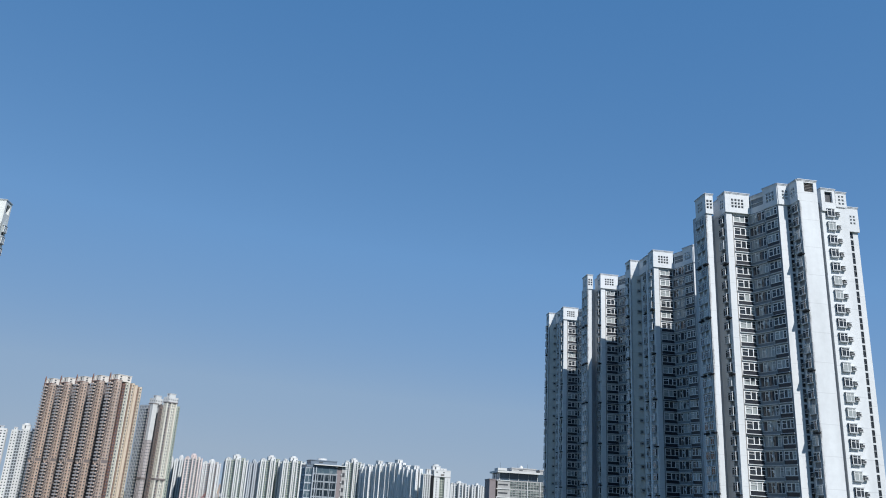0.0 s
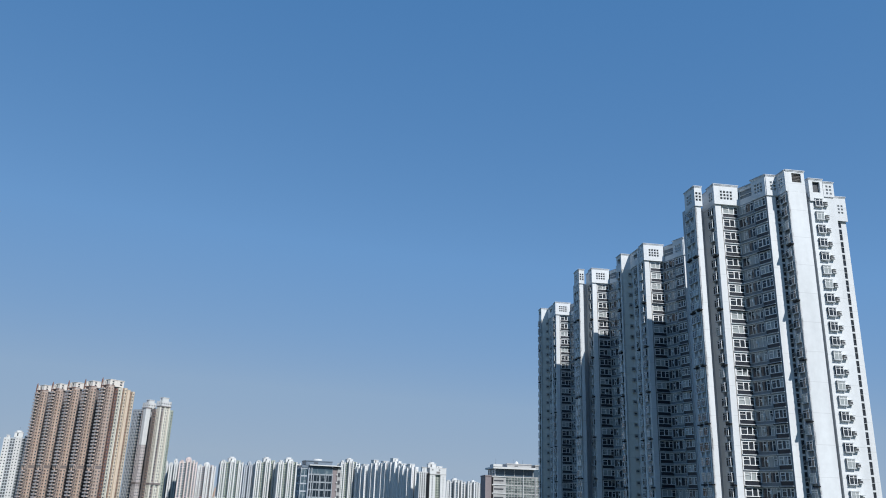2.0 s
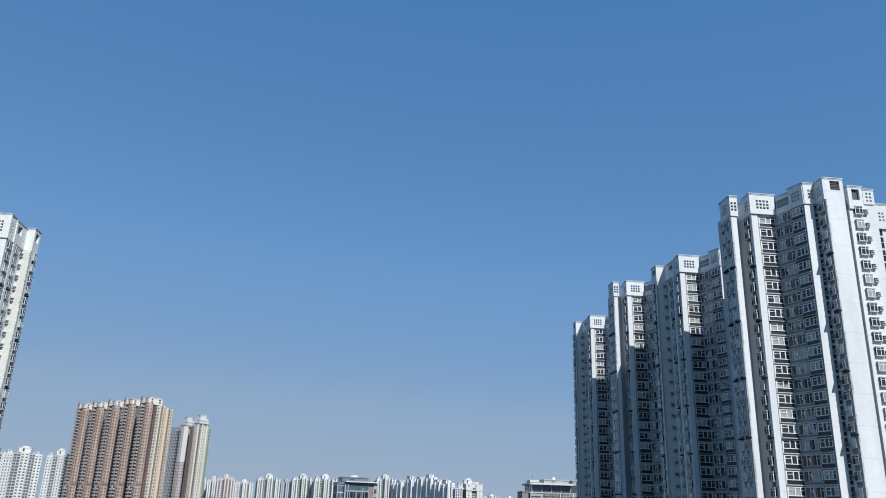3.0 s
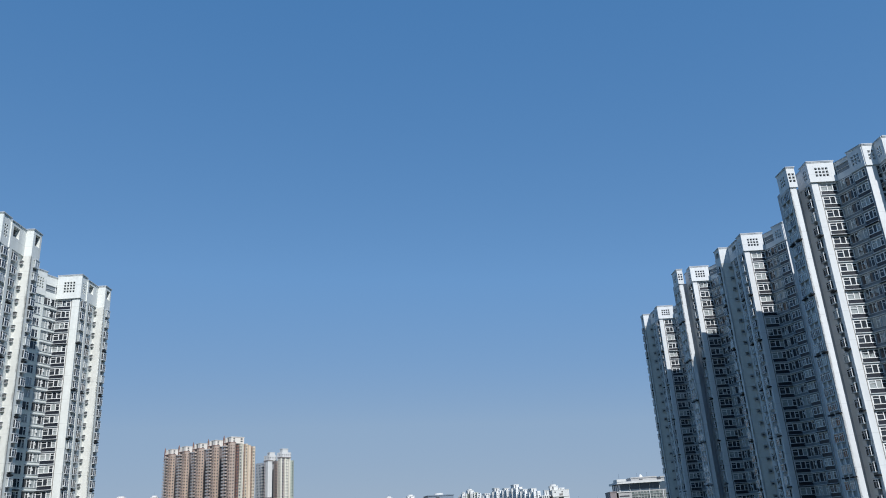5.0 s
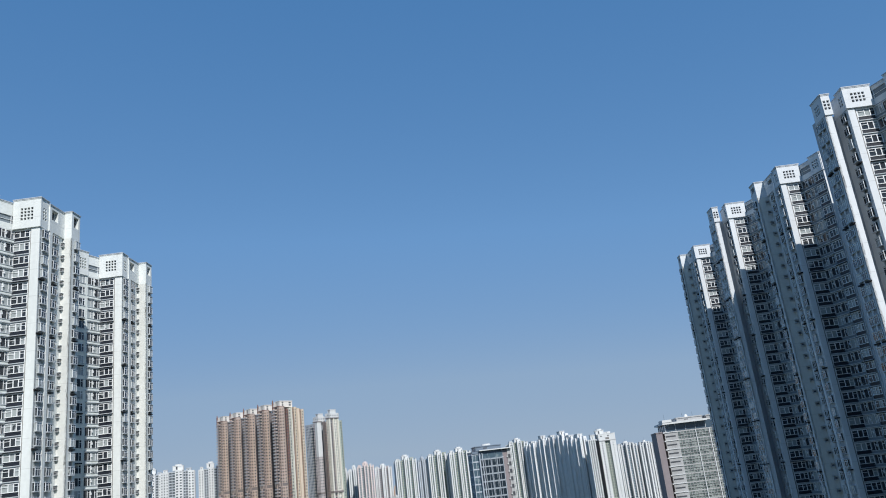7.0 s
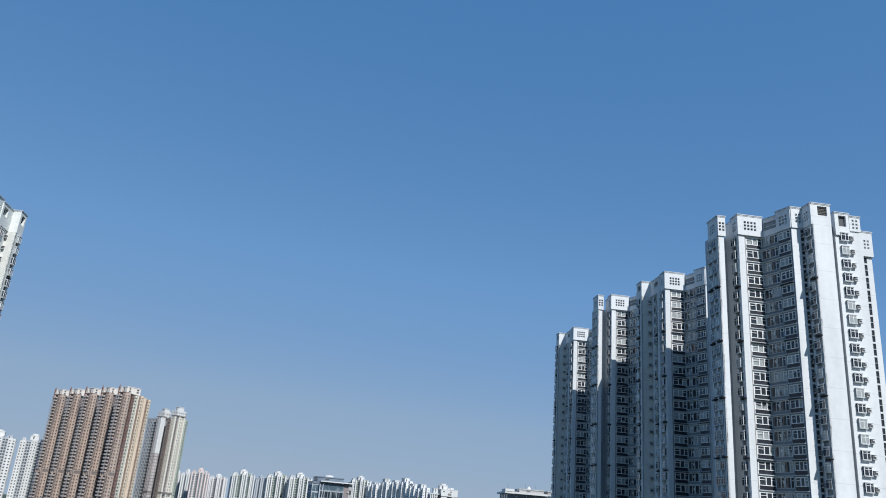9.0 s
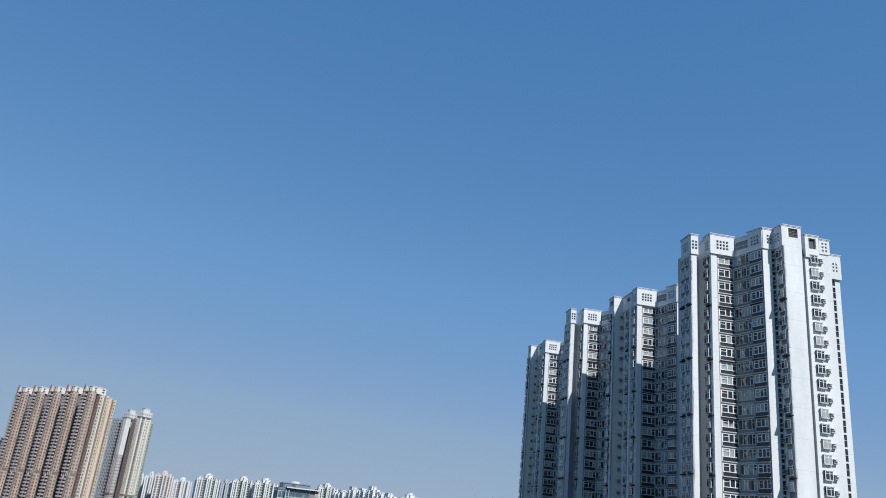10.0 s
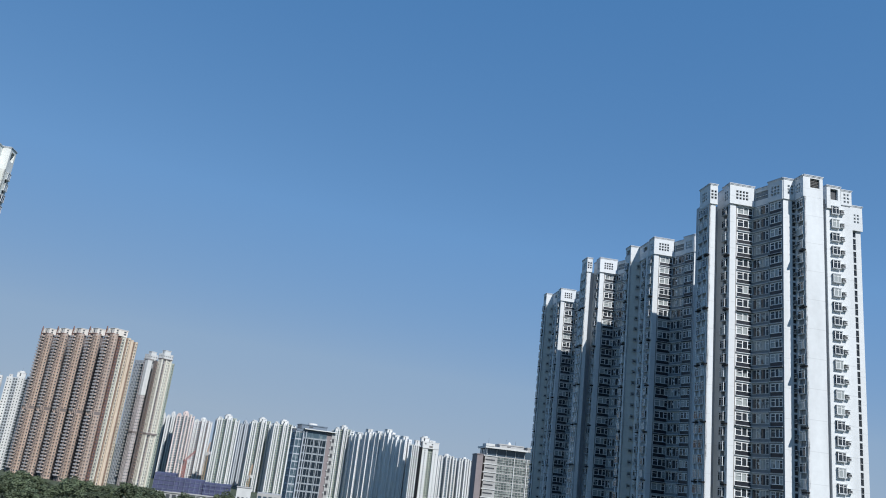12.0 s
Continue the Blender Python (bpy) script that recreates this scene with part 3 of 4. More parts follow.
# the long brown block with five bays and its pale end
D0 = 780
x, y = polar(-21.64, D0)
ob = thing("brown_apartment_block", pose(x, y, 0, 0, 0, -34.6), "long brown tiled apartment block, five stepped bays, white penthouses", "apartment block")
TOP, F = height(D0, 0.1160), 2.95
for i in range(5):
    a = -(4 - i) * 26.6
    # front with balconies, sunny side with small windows, re-entrant slot; umber stands for shade
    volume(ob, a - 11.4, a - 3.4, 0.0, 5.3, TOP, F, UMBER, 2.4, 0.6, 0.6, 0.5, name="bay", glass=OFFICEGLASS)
    volume(ob, a - 3.38, a, -0.4, 5.6, TOP, F, TAN, 2.9, 1.45, 1.45, 0.45, name="bay", glass=OFFICEGLASS)
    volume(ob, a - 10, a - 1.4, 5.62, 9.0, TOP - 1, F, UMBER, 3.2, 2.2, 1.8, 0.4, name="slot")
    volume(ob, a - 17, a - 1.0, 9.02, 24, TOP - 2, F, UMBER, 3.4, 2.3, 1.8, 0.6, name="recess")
    s = Build()
    k = 0
    while TOP - 3 - k * F > 4:
        z = TOP - 3 - k * F
        if k != 24:
            s.box(a - 11.6, a - 4.6, -1.5, 0.1, z - 0.28, z, MORTAR)
            s.box(a - 11.6, a - 4.6, -1.5, -1.35, z, z + 1.05, MORTAR)
            s.box(a - 4.75, a - 4.6, -1.35, 0.1, z, z + 1.05, TAN)
            s.box(a - 8.3, a - 8.0, -1.45, 0.1, z, z + 2.5, TAN)
            s.box(a - 2.5, a - 1.2, -0.8, -0.3, z + 0.1, z + 0.65, BROWN)
            s.box(a - 0.1, a + 0.65, 0.5, 1.7, z + 0.1, z + 0.75, BROWN)
            s.box(a - 0.1, a + 0.45, 3.4, 4.9, z + 0.2, z + 0.42, SAND)
        k += 1
    child("balcony_column", s.mesh("balcony_column"), ob, label="small tiled balconies, one to a floor", kind="stuff")
    # solid umber band in place of the shade inside the open floor
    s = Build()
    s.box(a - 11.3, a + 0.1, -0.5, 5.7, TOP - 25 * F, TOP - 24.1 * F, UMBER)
    child("refuge_floor", s.mesh("refuge_floor"), ob, label="refuge floor, its open shade done as a solid umber band")
    for j in range(5):
        s = Build()
        s.box(a - 11.6 + j * 2.65, a - 10.6 + j * 2.65, -0.9, 5.75, TOP - 25 * F - 0.6, TOP - 24.1 * F + 0.4, TAN)
        child("refuge_post", s.mesh("refuge_post"), ob)
    # penthouse: pale block on the sunny side, slanted open fins before it
    tank(ob, a - 7.0, a + 0.2, 0.6, 15, TOP, TOP + 5.8, PENT, "penthouse")
    for z in (TOP + 1.0, TOP + 3.2):
        s = Build()
        s.box(a + 0.15, a + 0.26, 3.0, 4.6, z, z + 1.3, SHADE)
        s.box(a + 0.15, a + 0.26, 11.0, 13.2, z, z + 1.3, SHADE)
        child("penthouse_window", s.mesh("penthouse_window"), ob)
    for j in range(4):
        s = Build()
        y0 = -0.4 + j * 1.7
        s.prism([(a - 10.4, y0), (a - 6.9, y0), (a - 6.9, y0 + 0.6), (a - 10.4, y0 + 0.6)], TOP + 0.72, TOP + 5.3 - 0.3 * j, PENT, [(a - 8.2, y0), (a - 6.9, y0), (a - 6.9, y0 + 0.6), (a - 8.2, y0 + 0.6)])
        child("roof_fin", s.mesh("roof_fin"), ob, label="white slanted roof fin")
    s = Build()
    s.box(a - 11.7, a + 0.25, -0.65, 5.9, TOP, TOP + 0.7, REDTILE)
    child("cornice", s.mesh("cornice"), ob, label="dark red tiled cornice")
    s = Build()
    s.prism([(a - 11.3, -0.7), (a - 10.2, -0.7), (a - 10.2, 0.4), (a - 11.3, 0.4)], TOP - 6, TOP + 5.0, REDTILE)
    s.prism([(a - 11.3, -0.7), (a - 10.2, -0.7), (a - 10.2, 0.4), (a - 11.3, 0.4)], TOP + 5.0, TOP + 7.6, REDTILE, [(a - 10.9, -0.3), (a - 10.5, -0.3), (a - 10.5, 0.1), (a - 10.9, 0.1)])
    child("pinnacle", s.mesh("pinnacle"), ob)
# pale end: red window column, cream shafts with windows between, plain peach shaft
volume(ob, -16, 0.4, 7.0, 9.6, TOP - 2, F, REDTILE, 2.6, 0.7, 1.35, 0.5, name="bay", glass=OFFICEGLASS)
volume(ob, -16, 1.5, 9.62, 12.2, TOP - 1.4, F, CREAM, 2.6, 1.2, 1.3, 0.5, name="bay", glass=OFFICEGLASS)
plain(ob, -16, 2.2, 12.22, 13.2, 0, TOP - 1, CREAM)
volume(ob, -16, 1.2, 13.22, 15.2, TOP - 1, F, BROWN, 2.0, 0.6, 1.2, 0.5, name="bay", glass=OFFICEGLASS)
volume(ob, -16, 2.6, 15.22, 18.0, TOP - 0.6, F, SAND, 2.8, 1.5, 1.4, 0.5, name="bay", glass=OFFICEGLASS)
plain(ob, -16, 3.4, 18.02, 20.8, 0, TOP - 2.2, PEACH, label="plain peach tiled shaft")
volume(ob, -16, 2.6, 20.82, 22.6, TOP - 3, F, BROWN, 1.8, 0.6, 1.3, 0.5, name="bay", glass=OFFICEGLASS)
volume(ob, -16, 3.8, 22.62, 25.5, TOP - 3, F, SAND, 2.9, 1.5, 1.4, 0.4, name="bay")

# cream and white tower beside it
x, y = polar(-18.85, 830)
ob = thing("cream_apartment_tower", pose(x, y, 0, 0, 0, -34.6), "slender cream and white apartment tower with a refuge floor", "apartment tower")
TOP = height(830, 0.0955)
volume(ob, -32, -12, 4, 26, TOP - 2, F, OFFWHITE, 2.4, 0.8, 1.3, 0.6, name="bay", glass=OFFICEGLASS)
volume(ob, -12, -5.4, 0, 5.2, TOP - 3, F, MORTAR, 2.2, 0.7, 1.2, 0.5, name="bay", glass=OFFICEGLASS)
plain(ob, -9.0, -5.0, -0.3, 5.0, TOP - 37, TOP - 2.4, PALE, label="plain white upper shaft")
volume(ob, -9.5, -5.2, -0.2, 5.1, TOP - 37.4, F, MORTAR, 2.4, 0.9, 1.3, 0.5, name="bay", glass=OFFICEGLASS)
volume(ob, -5, -1, 6.5, 15, TOP - 2, F, UMBER, 2.4, 0.9, 1.3, 0.6, name="bay", glass=OFFICEGLASS)
for y0, y1, x1, mat in ((8.6, 10.2, 4.2, CREAM), (13.6, 15.0, 4.4, CREAM), (19.4, 20.9, 4.2, CREAM)):
    plain(ob, 2.4, x1, y0, y1, 0, TOP + 0.2, mat)
volume(ob, -1.5, 3.2, 8.7, 10.2, TOP, F, CREAM, 2.2, 0.9, 1.3, 0.5, name="bay", glass=OFFICEGLASS)
volume(ob, -1.5, 3.3, 10.22, 13.58, TOP, F, MORTAR, 3.3, 1.1, 1.2, 0.5, name="bay", glass=OFFICEGLASS)
volume(ob, -1.5, 3.5, 15.02, 19.38, TOP, F, CREAM, 2.2, 0.9, 1.3, 0.5, name="bay", glass=OFFICEGLASS)
volume(ob, -6, 1.5, 20.92, 27, TOP - 1.5, F, PALEGREEN, 2.6, 1.3, 1.4, 0.5, name="bay", glass=OFFICEGLASS)
volume(ob, -19, -10, 5, 14, TOP + 4.5, 3.2, PALE, 3.0, 1.7, 1.6, 0.4, z0=TOP - 2, name="penthouse")
tank(ob, -15, -10.5, 6, 12, TOP + 4.5, TOP + 7.5, PALE)
volume(ob, -4, 3.5, 10, 22, TOP + 6.2, 3.1, PALE, 2.5, 1.4, 1.5, 0.4, z0=TOP, name="penthouse")
tank(ob, -2, 2.5, 12, 19, TOP + 6.2, TOP + 10, PALE)
s = Build()
s.box(-12.3, -4.7, -0.6, 5.4, TOP - 2.0, TOP - 1.2, UMBER)
s.box(-1.8, 4.7, 8.3, 21.2, TOP + 0.56, TOP + 1.2, UMBER)
child("cornice", s.mesh("cornice"), ob, label="dark cornice lines")
s = Build()
k = 0
while TOP - 6 - k * F > 6:
    z = TOP - 6 - k * F
    s.box(-20.5, -14.5, 2.6, 4.1, z - 0.25, z, CREAM)
    s.box(-20.5, -14.5, 2.6, 2.75, z, z + 0.95, PALE)
    s.box(-1.2, -0.4, 6.0, 7.4, z + 0.1, z + 0.8, BROWN)
    s.box(3.2, 4.0, 11.0, 12.6, z + 0.1, z + 0.6, BROWN)
    k += 1
child("balcony_column", s.mesh("balcony_column"), ob, label="small white balconies, one to a floor", kind="stuff")
s = Build()
s.box(-1.7, 4.55, 8.5, 21.1, TOP - 25 * F, TOP - 24.4 * F, UMBER)
s.box(-12.1, -4.9, -0.4, 5.3, TOP - 25 * F, TOP - 24.4 * F, UMBER)
child("refuge_floor", s.mesh("refuge_floor"), ob, label="refuge floor, its open shade done as a solid umber band")


def white_tower(az, d, turn, slope, w=26.0, mat=PALE, second=None, label="white high-rise apartment tower with a rooftop water tank", depth=22.0, tall=6.0, group="far white towers", ribs=True):
    """Cruciform tower with four wings, re-entrant corners and a roof tank."""
    x, y = polar(az, d)
    ob = thing("far_apartment_tower", pose(x, y, 0, 0, 0, turn), label, "apartment tower", group)
    top, fh = height(d, slope), 2.85
    second = second or mat
    a, e = w * 0.5, depth
    r = random.Random(int(abs(az) * 100))
    rib = dict(sink=0.5, out=0.8, band_wall=second, glass=OFFICEGLASS)
    slot = dict(sink=0.3, out=0.6, glass=OFFICEGLASS)
    p, q, hb = 2.7 + 0.9 * r.random(), 0.95 + 0.35 * r.random(), 0.7 + 0.4 * r.random()
    if not ribs:
        rib, slot, p, q, hb = dict(sink=0.1, out=0.5), dict(sink=0.1, out=0.5), 2.9, 1.6, 1.5
    volume(ob, -a, -a * 0.55, 1.5, e - 2, top - 1.5, fh, mat, p, q, hb, **rib)
    volume(ob, -a * 0.55 + 0.02, -a * 0.14, 4.5, e, top - 1, fh, second, 3.0, 0.5, 0.9, **slot)
    volume(ob, -a * 0.14 + 0.02, a * 0.30, 0.0, e - 4, top, fh, mat, p + 0.3, q + 0.1, hb, **rib)
    volume(ob, a * 0.30 + 0.02, a * 0.62, 4.5, e, top - 1, fh, second, 3.0, 0.5, 0.9, **slot)
    volume(ob, a * 0.62 + 0.02, a, 1.0, e - 2, top - 1.5, fh, mat, p, q, hb, **rib)
    # plain shafts that run the full height beside the window columns
    for at, y0, up in ((-1.0, 0.9, -0.6), (-0.62, 0.7, 0.2), (-0.14, -0.9, 0.9), (0.24, -0.9, 1.2), (0.62, 0.3, 0.2), (0.94, 0.3, -0.4)):
        if ribs:
            plain(ob, a * at, a * at + 1.5, y0, y0 + 6.0, 0, top + up, mat, "shaft")
    tank(ob, -a * 0.3, a * 0.35, 4, 13, top, top + tall * 0.7, mat, round_top=True)
    tank(ob, -a * 0.85, -a * 0.6, 4, 9, top - 1.5, top + 1.0 + 1.2 * r.random(), mat, "stair_head")
    tank(ob, a * 0.5, a * 0.82, 5, 10, top - 1.5, top + 0.8 + 1.5 * r.random(), second, "stair_head")
    return ob


# white towers behind the brown block
for az, d, slope, w in ((-30.2, 930, 0.0510, 24), (-28.55, 900, 0.0525, 34), (-26.45, 905, 0.0520, 24)):
    white_tower(az, d, 24, slope, w, PALE, OFFWHITE, "sunlit white apartment tower seen past the brown block", 20, 6.5, ribs=False)
# skyline row
white_tower(-17.35, 1080, 14, 0.0290, 14, PALE, depth=16)
white_tower(-16.73, 1060, 16, 0.0315, 14, PALE, OFFWHITE, depth=16)
white_tower(-15.92, 1020, 18, 0.0345, 20, PINK, PALE, "pink and white apartment tower with a stepped crown", 20, 5)
white_tower(-14.69, 1090, 18, 0.0305, 22, PALE, PINK, "pale pink and white apartment tower", 20, 4)
white_tower(-13.05, 1000, 20, 0.0365, 26, PALE, PALEGREEN)
white_tower(-11.83, 1100, 20, 0.0325, 14, OFFWHITE, depth=16, label="grey-white apartment tower half hidden by its neighbours")
white_tower(-10.70, 1000, 20, 0.0380, 26, PALE, PALEGREEN)
white_tower(-9.17, 980, 20, 0.0385, 26, PALE, PALEGREEN)
white_tower(-4.95, 1065, 20, 0.0413, 25, PALE, PALEGREEN)
white_tower(-10.24, 1500, 0, 0.0025, 30, OFFWHITE, label="distant low apartment block in the haze")
white_tower(-7.89, 1500, 0, 0.0005, 40, OFFWHITE, label="distant low apartment block in the haze")
# echelon of fins, mostly turned away from the sun
for i, (az, slope) in enumerate(((-3.75, 0.0390), (-3.03, 0.0425), (-2.32, 0.0435), (-1.65, 0.0450), (-1.04, 0.0410), (-0.43, 0.0390))):
    d = 1035 - i * 20
    x, y = polar(az, d)
    ob = thing("far_finned_tower", pose(x, y, 0, 0, 0, 25), "slim white tower with sunlit top and blue shade below", "apartment tower", "echelon of slim towers")
    top = height(d, slope)
    volume(ob, -3.6, 6.0, 3, 40, top - 3, 2.85, FIN, 3.0, 1.2, 1.0, 0.7, sink=0.3)
    volume(ob, -3.5, -0.6, -0.6, 4, top - 1, 2.85, FIN, 3.2, 2.2, 1.6, 0.4)
    volume(ob, 1.6, 5.4, 0.0, 5, top, 2.85, FIN, 3.2, 2.4, 1.6, 0.4)
    volume(ob, -5.0, -3.5, 9, 13, top - 1, 2.85, FIN, 3.2, 2.4, 1.6, 0.4)
    volume(ob, -5.0, -3.5, 22, 26, top - 2, 2.85, FIN, 3.2, 2.4, 1.6, 0.4)
    tank(ob, -2.5, 4.0, 7, 16, top - 2, top + (3.5 if i % 2 else 1.5), PALE)
x, y = polar(1.06, 900)
ob = thing("far_apartment_tower", pose(x, y, 0, 0, 0, 10), "sunlit white tower, blank front and dark vertical joint", "apartment tower", "far white towers")
top = height(900, 0.0350)
volume(ob, -17.5, -7.6, 2.0, 20, top - 1.5, 2.85, PALE, 2.5, 1.1, 0.6, 0.75, sink=0.5)
volume(ob, -6.0, 0.6, 0.6, 20, top - 4.0, 2.85, PALE, 6.6, 5.2, 1.5, 0.4, sink=0.02)
volume(ob, 0.62, 6.2, 2.2, 20, top - 4.0, 2.85, PALEGREEN, 2.8, 0.6, 1.1, 0.75, sink=0.3)
volume(ob, 6.22, 12.7, 0.2, 20, top - 4.0, 2.85, PALE, 6.5, 5.6, 1.9, 0.4, sink=0.02)
s = Build()
s.box(-8.6, -5.9, -0.2, 18, 0, top - 3, BLACK)
child("joint", s.mesh("joint"), ob, label="dark vertical joint")
s = Build()
s.box(-6.2, 12.9, -0.1, 20.2, top - 4.0, top - 3.5, CONCRETE)
s.box(-6.0, 12.7, 0.3, 20, top - 3.5, top + 3.0, PALE)
s.box(-6.2, 12.9, 0.1, 20.2, top + 3.0, top + 3.5, PALE)
for px in (-3.6, 4.2):
    s.box(px, px + 1.6, 0.25, 0.6, top + 0.4, top + 1.6, SHADE)
s.box(1.6, 5.6, 0.2, 0.6, top - 2.8, top - 0.6, GREYWALL)
child("attic_storey", s.mesh("attic_storey"), ob, label="blank white attic storey")
tank(ob, -13.5, -8.5, 6, 14, top - 1.5, top + 4.0, PALE)
tank(ob, -7.0, 2.0, 6, 15, top + 3.4, top + 8.0, PALE, round_top=True)
tank(ob, 3.0, 9.5, 8, 15, top + 3.4, top + 5.6, PALE)
white_tower(2.54, 960, 10, 0.0235, 22, PALE, OFFWHITE, "lower white apartment tower", 20, 3)
white_tower(3.87, 960, 14, 0.0220, 16, PALE, OFFWHITE, "lower white apartment tower", 20, 3)


def curtain(ob, x0, x1, y0, y1, z0, z1, fh, glass, mull, pitch, band, name="curtain_wall"):
    """Glass office front: core, mullions and floor bands."""
    g, b = Build(), Build()
    g.box(x0, x1, y0, y1, z0, z1, glass)
    n = int((z1 - z0) / fh)
    for k in range(n + 1):
        b.box(x0 - 0.12, x1 + 0.12, y0 - 0.12, y1 + 0.12, z1 - k * fh - band, z1 - k * fh, mull)
    m = max(1, round((x1 - x0) / pitch))
    for i in range(m + 1):
        c = x0 + (x1 - x0) * i / m
        b.box(c - 0.09, c + 0.09, y0 - 0.2, y0 + 0.05, z0, z1, mull)
    m = max(1, round((y1 - y0) / pitch))
    for i in range(m + 1):
        c = y0 + (y1 - y0) * i / m
        for xs in ((x0 - 0.2, x0 + 0.05), (x1 - 0.05, x1 + 0.2)):
            b.box(xs[0], xs[1], c - 0.12, c + 0.12, z0, z1, mull)
    w = child(name, g.mesh(name), ob)
    child("mullion_grid", b.mesh("mullion_grid"), w)


# glass office with a flying roof
d = 450
x, y = polar(-6.87, d)
ob = thing("glass_office_tower", pose(x, y, 0, 0, 0, 20), "steel-blue glass office tower with a flat projecting roof", "office tower")
top = height(d, 0.0330)
curtain(ob, -11.3, -7.5, 1.5, 12, 0, top, 4.0, OFFICEBLUE, CAP, 2.2, 0.7)
curtain(ob, -7.0, 5.8, 0.0, 16, 0, top - 3.0, 4.0, OFFICEFRONT, BANDGREY, 2.13, 0.75)
curtain(ob, -6.8, 5.7, 0.2, 16, top - 3.0, top, 3.0, OFFICEBLUE, STEEL, 4.2, 0.3, "attic_storey")
s = Build()
for k in range(4):
    s.box(-4.75 + k * 3.5 - 0.22, -4.75 + k * 3.5 + 0.22, -0.5, 0.1, 0, top - 3.0, BANDGREY)
for px in (-7.5, -5.9):
    s.box(px - 0.2, px + 0.2, -0.6, 3, 0, top, CAP)
for k in range(14):
    for px in (5.75, 8.4):
        s.box(px - 0.3, px + 0.35, -0.15, 0.6, top - 3.4 - k * 4.0, top - 2.9 - k * 4.0, PALE)
s.box(5.8, 8.6, 0.5, 17, 0, top + 0.6, MAUVE)
s.box(8.6, 10.6, 0.0, 17, 0, top + 1.0, CONCRETE)
for k in range(14):
    s.box(9.0, 10.2, -0.3, 0.1, 3 + k * 4.0, 5 + k * 4.0, SHADE)
child("side_wall", s.mesh("side_wall"), ob, label="mauve-grey and concrete side walls")
s = Build()
s.box(-7.5, 11.0, -1.6, 15, top + 1.2, top + 1.7, PALE)
s.box(-11.2, 5.5, 1.0, 15, top, top + 1.2, STEEL)
child("flying_roof", s.mesh("flying_roof"), ob, label="white flat projecting roof")
tank(ob, -9.0, 5.6, 1.0, 12, top + 1.7, top + 4.0, STEEL, "plant_room")
s = Build()
s.tube((-2.0, 5, top + 3.6), (-2.0, 5, top + 5.0), 2.8, 2.5, PALE, 18)
child("roof_tank", s.mesh("roof_tank"), ob, label="round white roof tank")

# banded office half hidden by the white estate
d = 405
x, y = polar(6.06, d)
ob = thing("banded_office_block", pose(x, y, 0, 0, 0, 6), "grey office block with white floor bands and ribbon glazing", "office block")
top = height(d, 0.0315)
curtain(ob, 0.0, 28, 0.4, 22, 0, top, 4.0, BANDGLASS, CONCRETE, 1.5, 0.55)
s = Build()
for k in range(17):
    s.box(0.0, 28, 0.1, 0.4, top - 1.75 - k * 4.0, top - 1.6 - k * 4.0, CONCRETE)
    s.box(0.0, 28, 0.1, 0.4, top - 2.95 - k * 4.0, top - 2.8 - k * 4.0, CONCRETE)
for k in range(4):
    s.box(8.6 + k * 6.5, 8.95 + k * 6.5, -0.1, 0.4, 0, top, PALE)
child("glazing_bar", s.mesh("glazing_bar"), ob, kind="stuff")
s = Build()
s.box(-6.3, -0.02, 0.0, 20, 0, top, CONCRETE)
for k in range(17):
    s.box(-6.0, -1.2, -0.04, 0.02, top - 2.6 - k * 4.0, top - 1.9 - k * 4.0, SHADE)
    s.box(-6.9, -6.2, -0.2, 20, top - 0.6 - k * 4.0, top - k * 4.0, PALE)
    s.box(-6.35, -0.02, -0.35, 0.0, top - 0.4 - k * 4.0, top - 0.1 - k * 4.0, PALE)
child("banded_wall", s.mesh("banded_wall"), ob, label="pale concrete wall with thin slots")
curtain(ob, -5.0, 24, 2.0, 20, top, top + 4.2, 4.2, OFFICEGLASS, PALE, 4.6, 0.4, "attic_storey")
s = Build()
s.box(-6.6, 15, -0.8, 21, top + 3.5, top + 4.4, PALE)
s.box(-6.6, -2, -1.0, 8, top + 4.4, top + 5.6, PALE)
child("roof_edge", s.mesh("roof_edge"), ob, label="white projecting roof edge")
tank(ob, 1.5, 14, 4, 16, top + 4.4, top + 6.4, CONCRETE, "plant_room")
tank(ob, 16, 27, 4, 16, top + 3.9, top + 6.2, CONCRETE, "plant_room")
s = Build()
for px in (-4.0, 5.0, 10.0, 18.0):
    s.tube((px, 6, top + 5.4), (px, 6, top + 8.6), 0.12, 0.06, STEEL, 6)
s.tube((6.5, 5, top + 6.3), (6.5, 5, top + 7.6), 1.2, 0.4, PALE, 12)
child("roof_aerial", s.mesh("roof_aerial"), ob)
x, y = polar(4.75, 402)
ob = thing("brown_stair_block", pose(x, y, 0, 0, 0, 4), "plain mauve-brown windowless stair block", "office block")
s = Build()
s.box(-0.95, 2.1, 0, 16, 0, height(402, 0.0310), MAUVE)
s.box(-1.1, 2.2, -0.2, 16.2, height(402, 0.0310), height(402, 0.0310) + 0.5, MAUVE)
child("wall", s.mesh("wall"), ob)

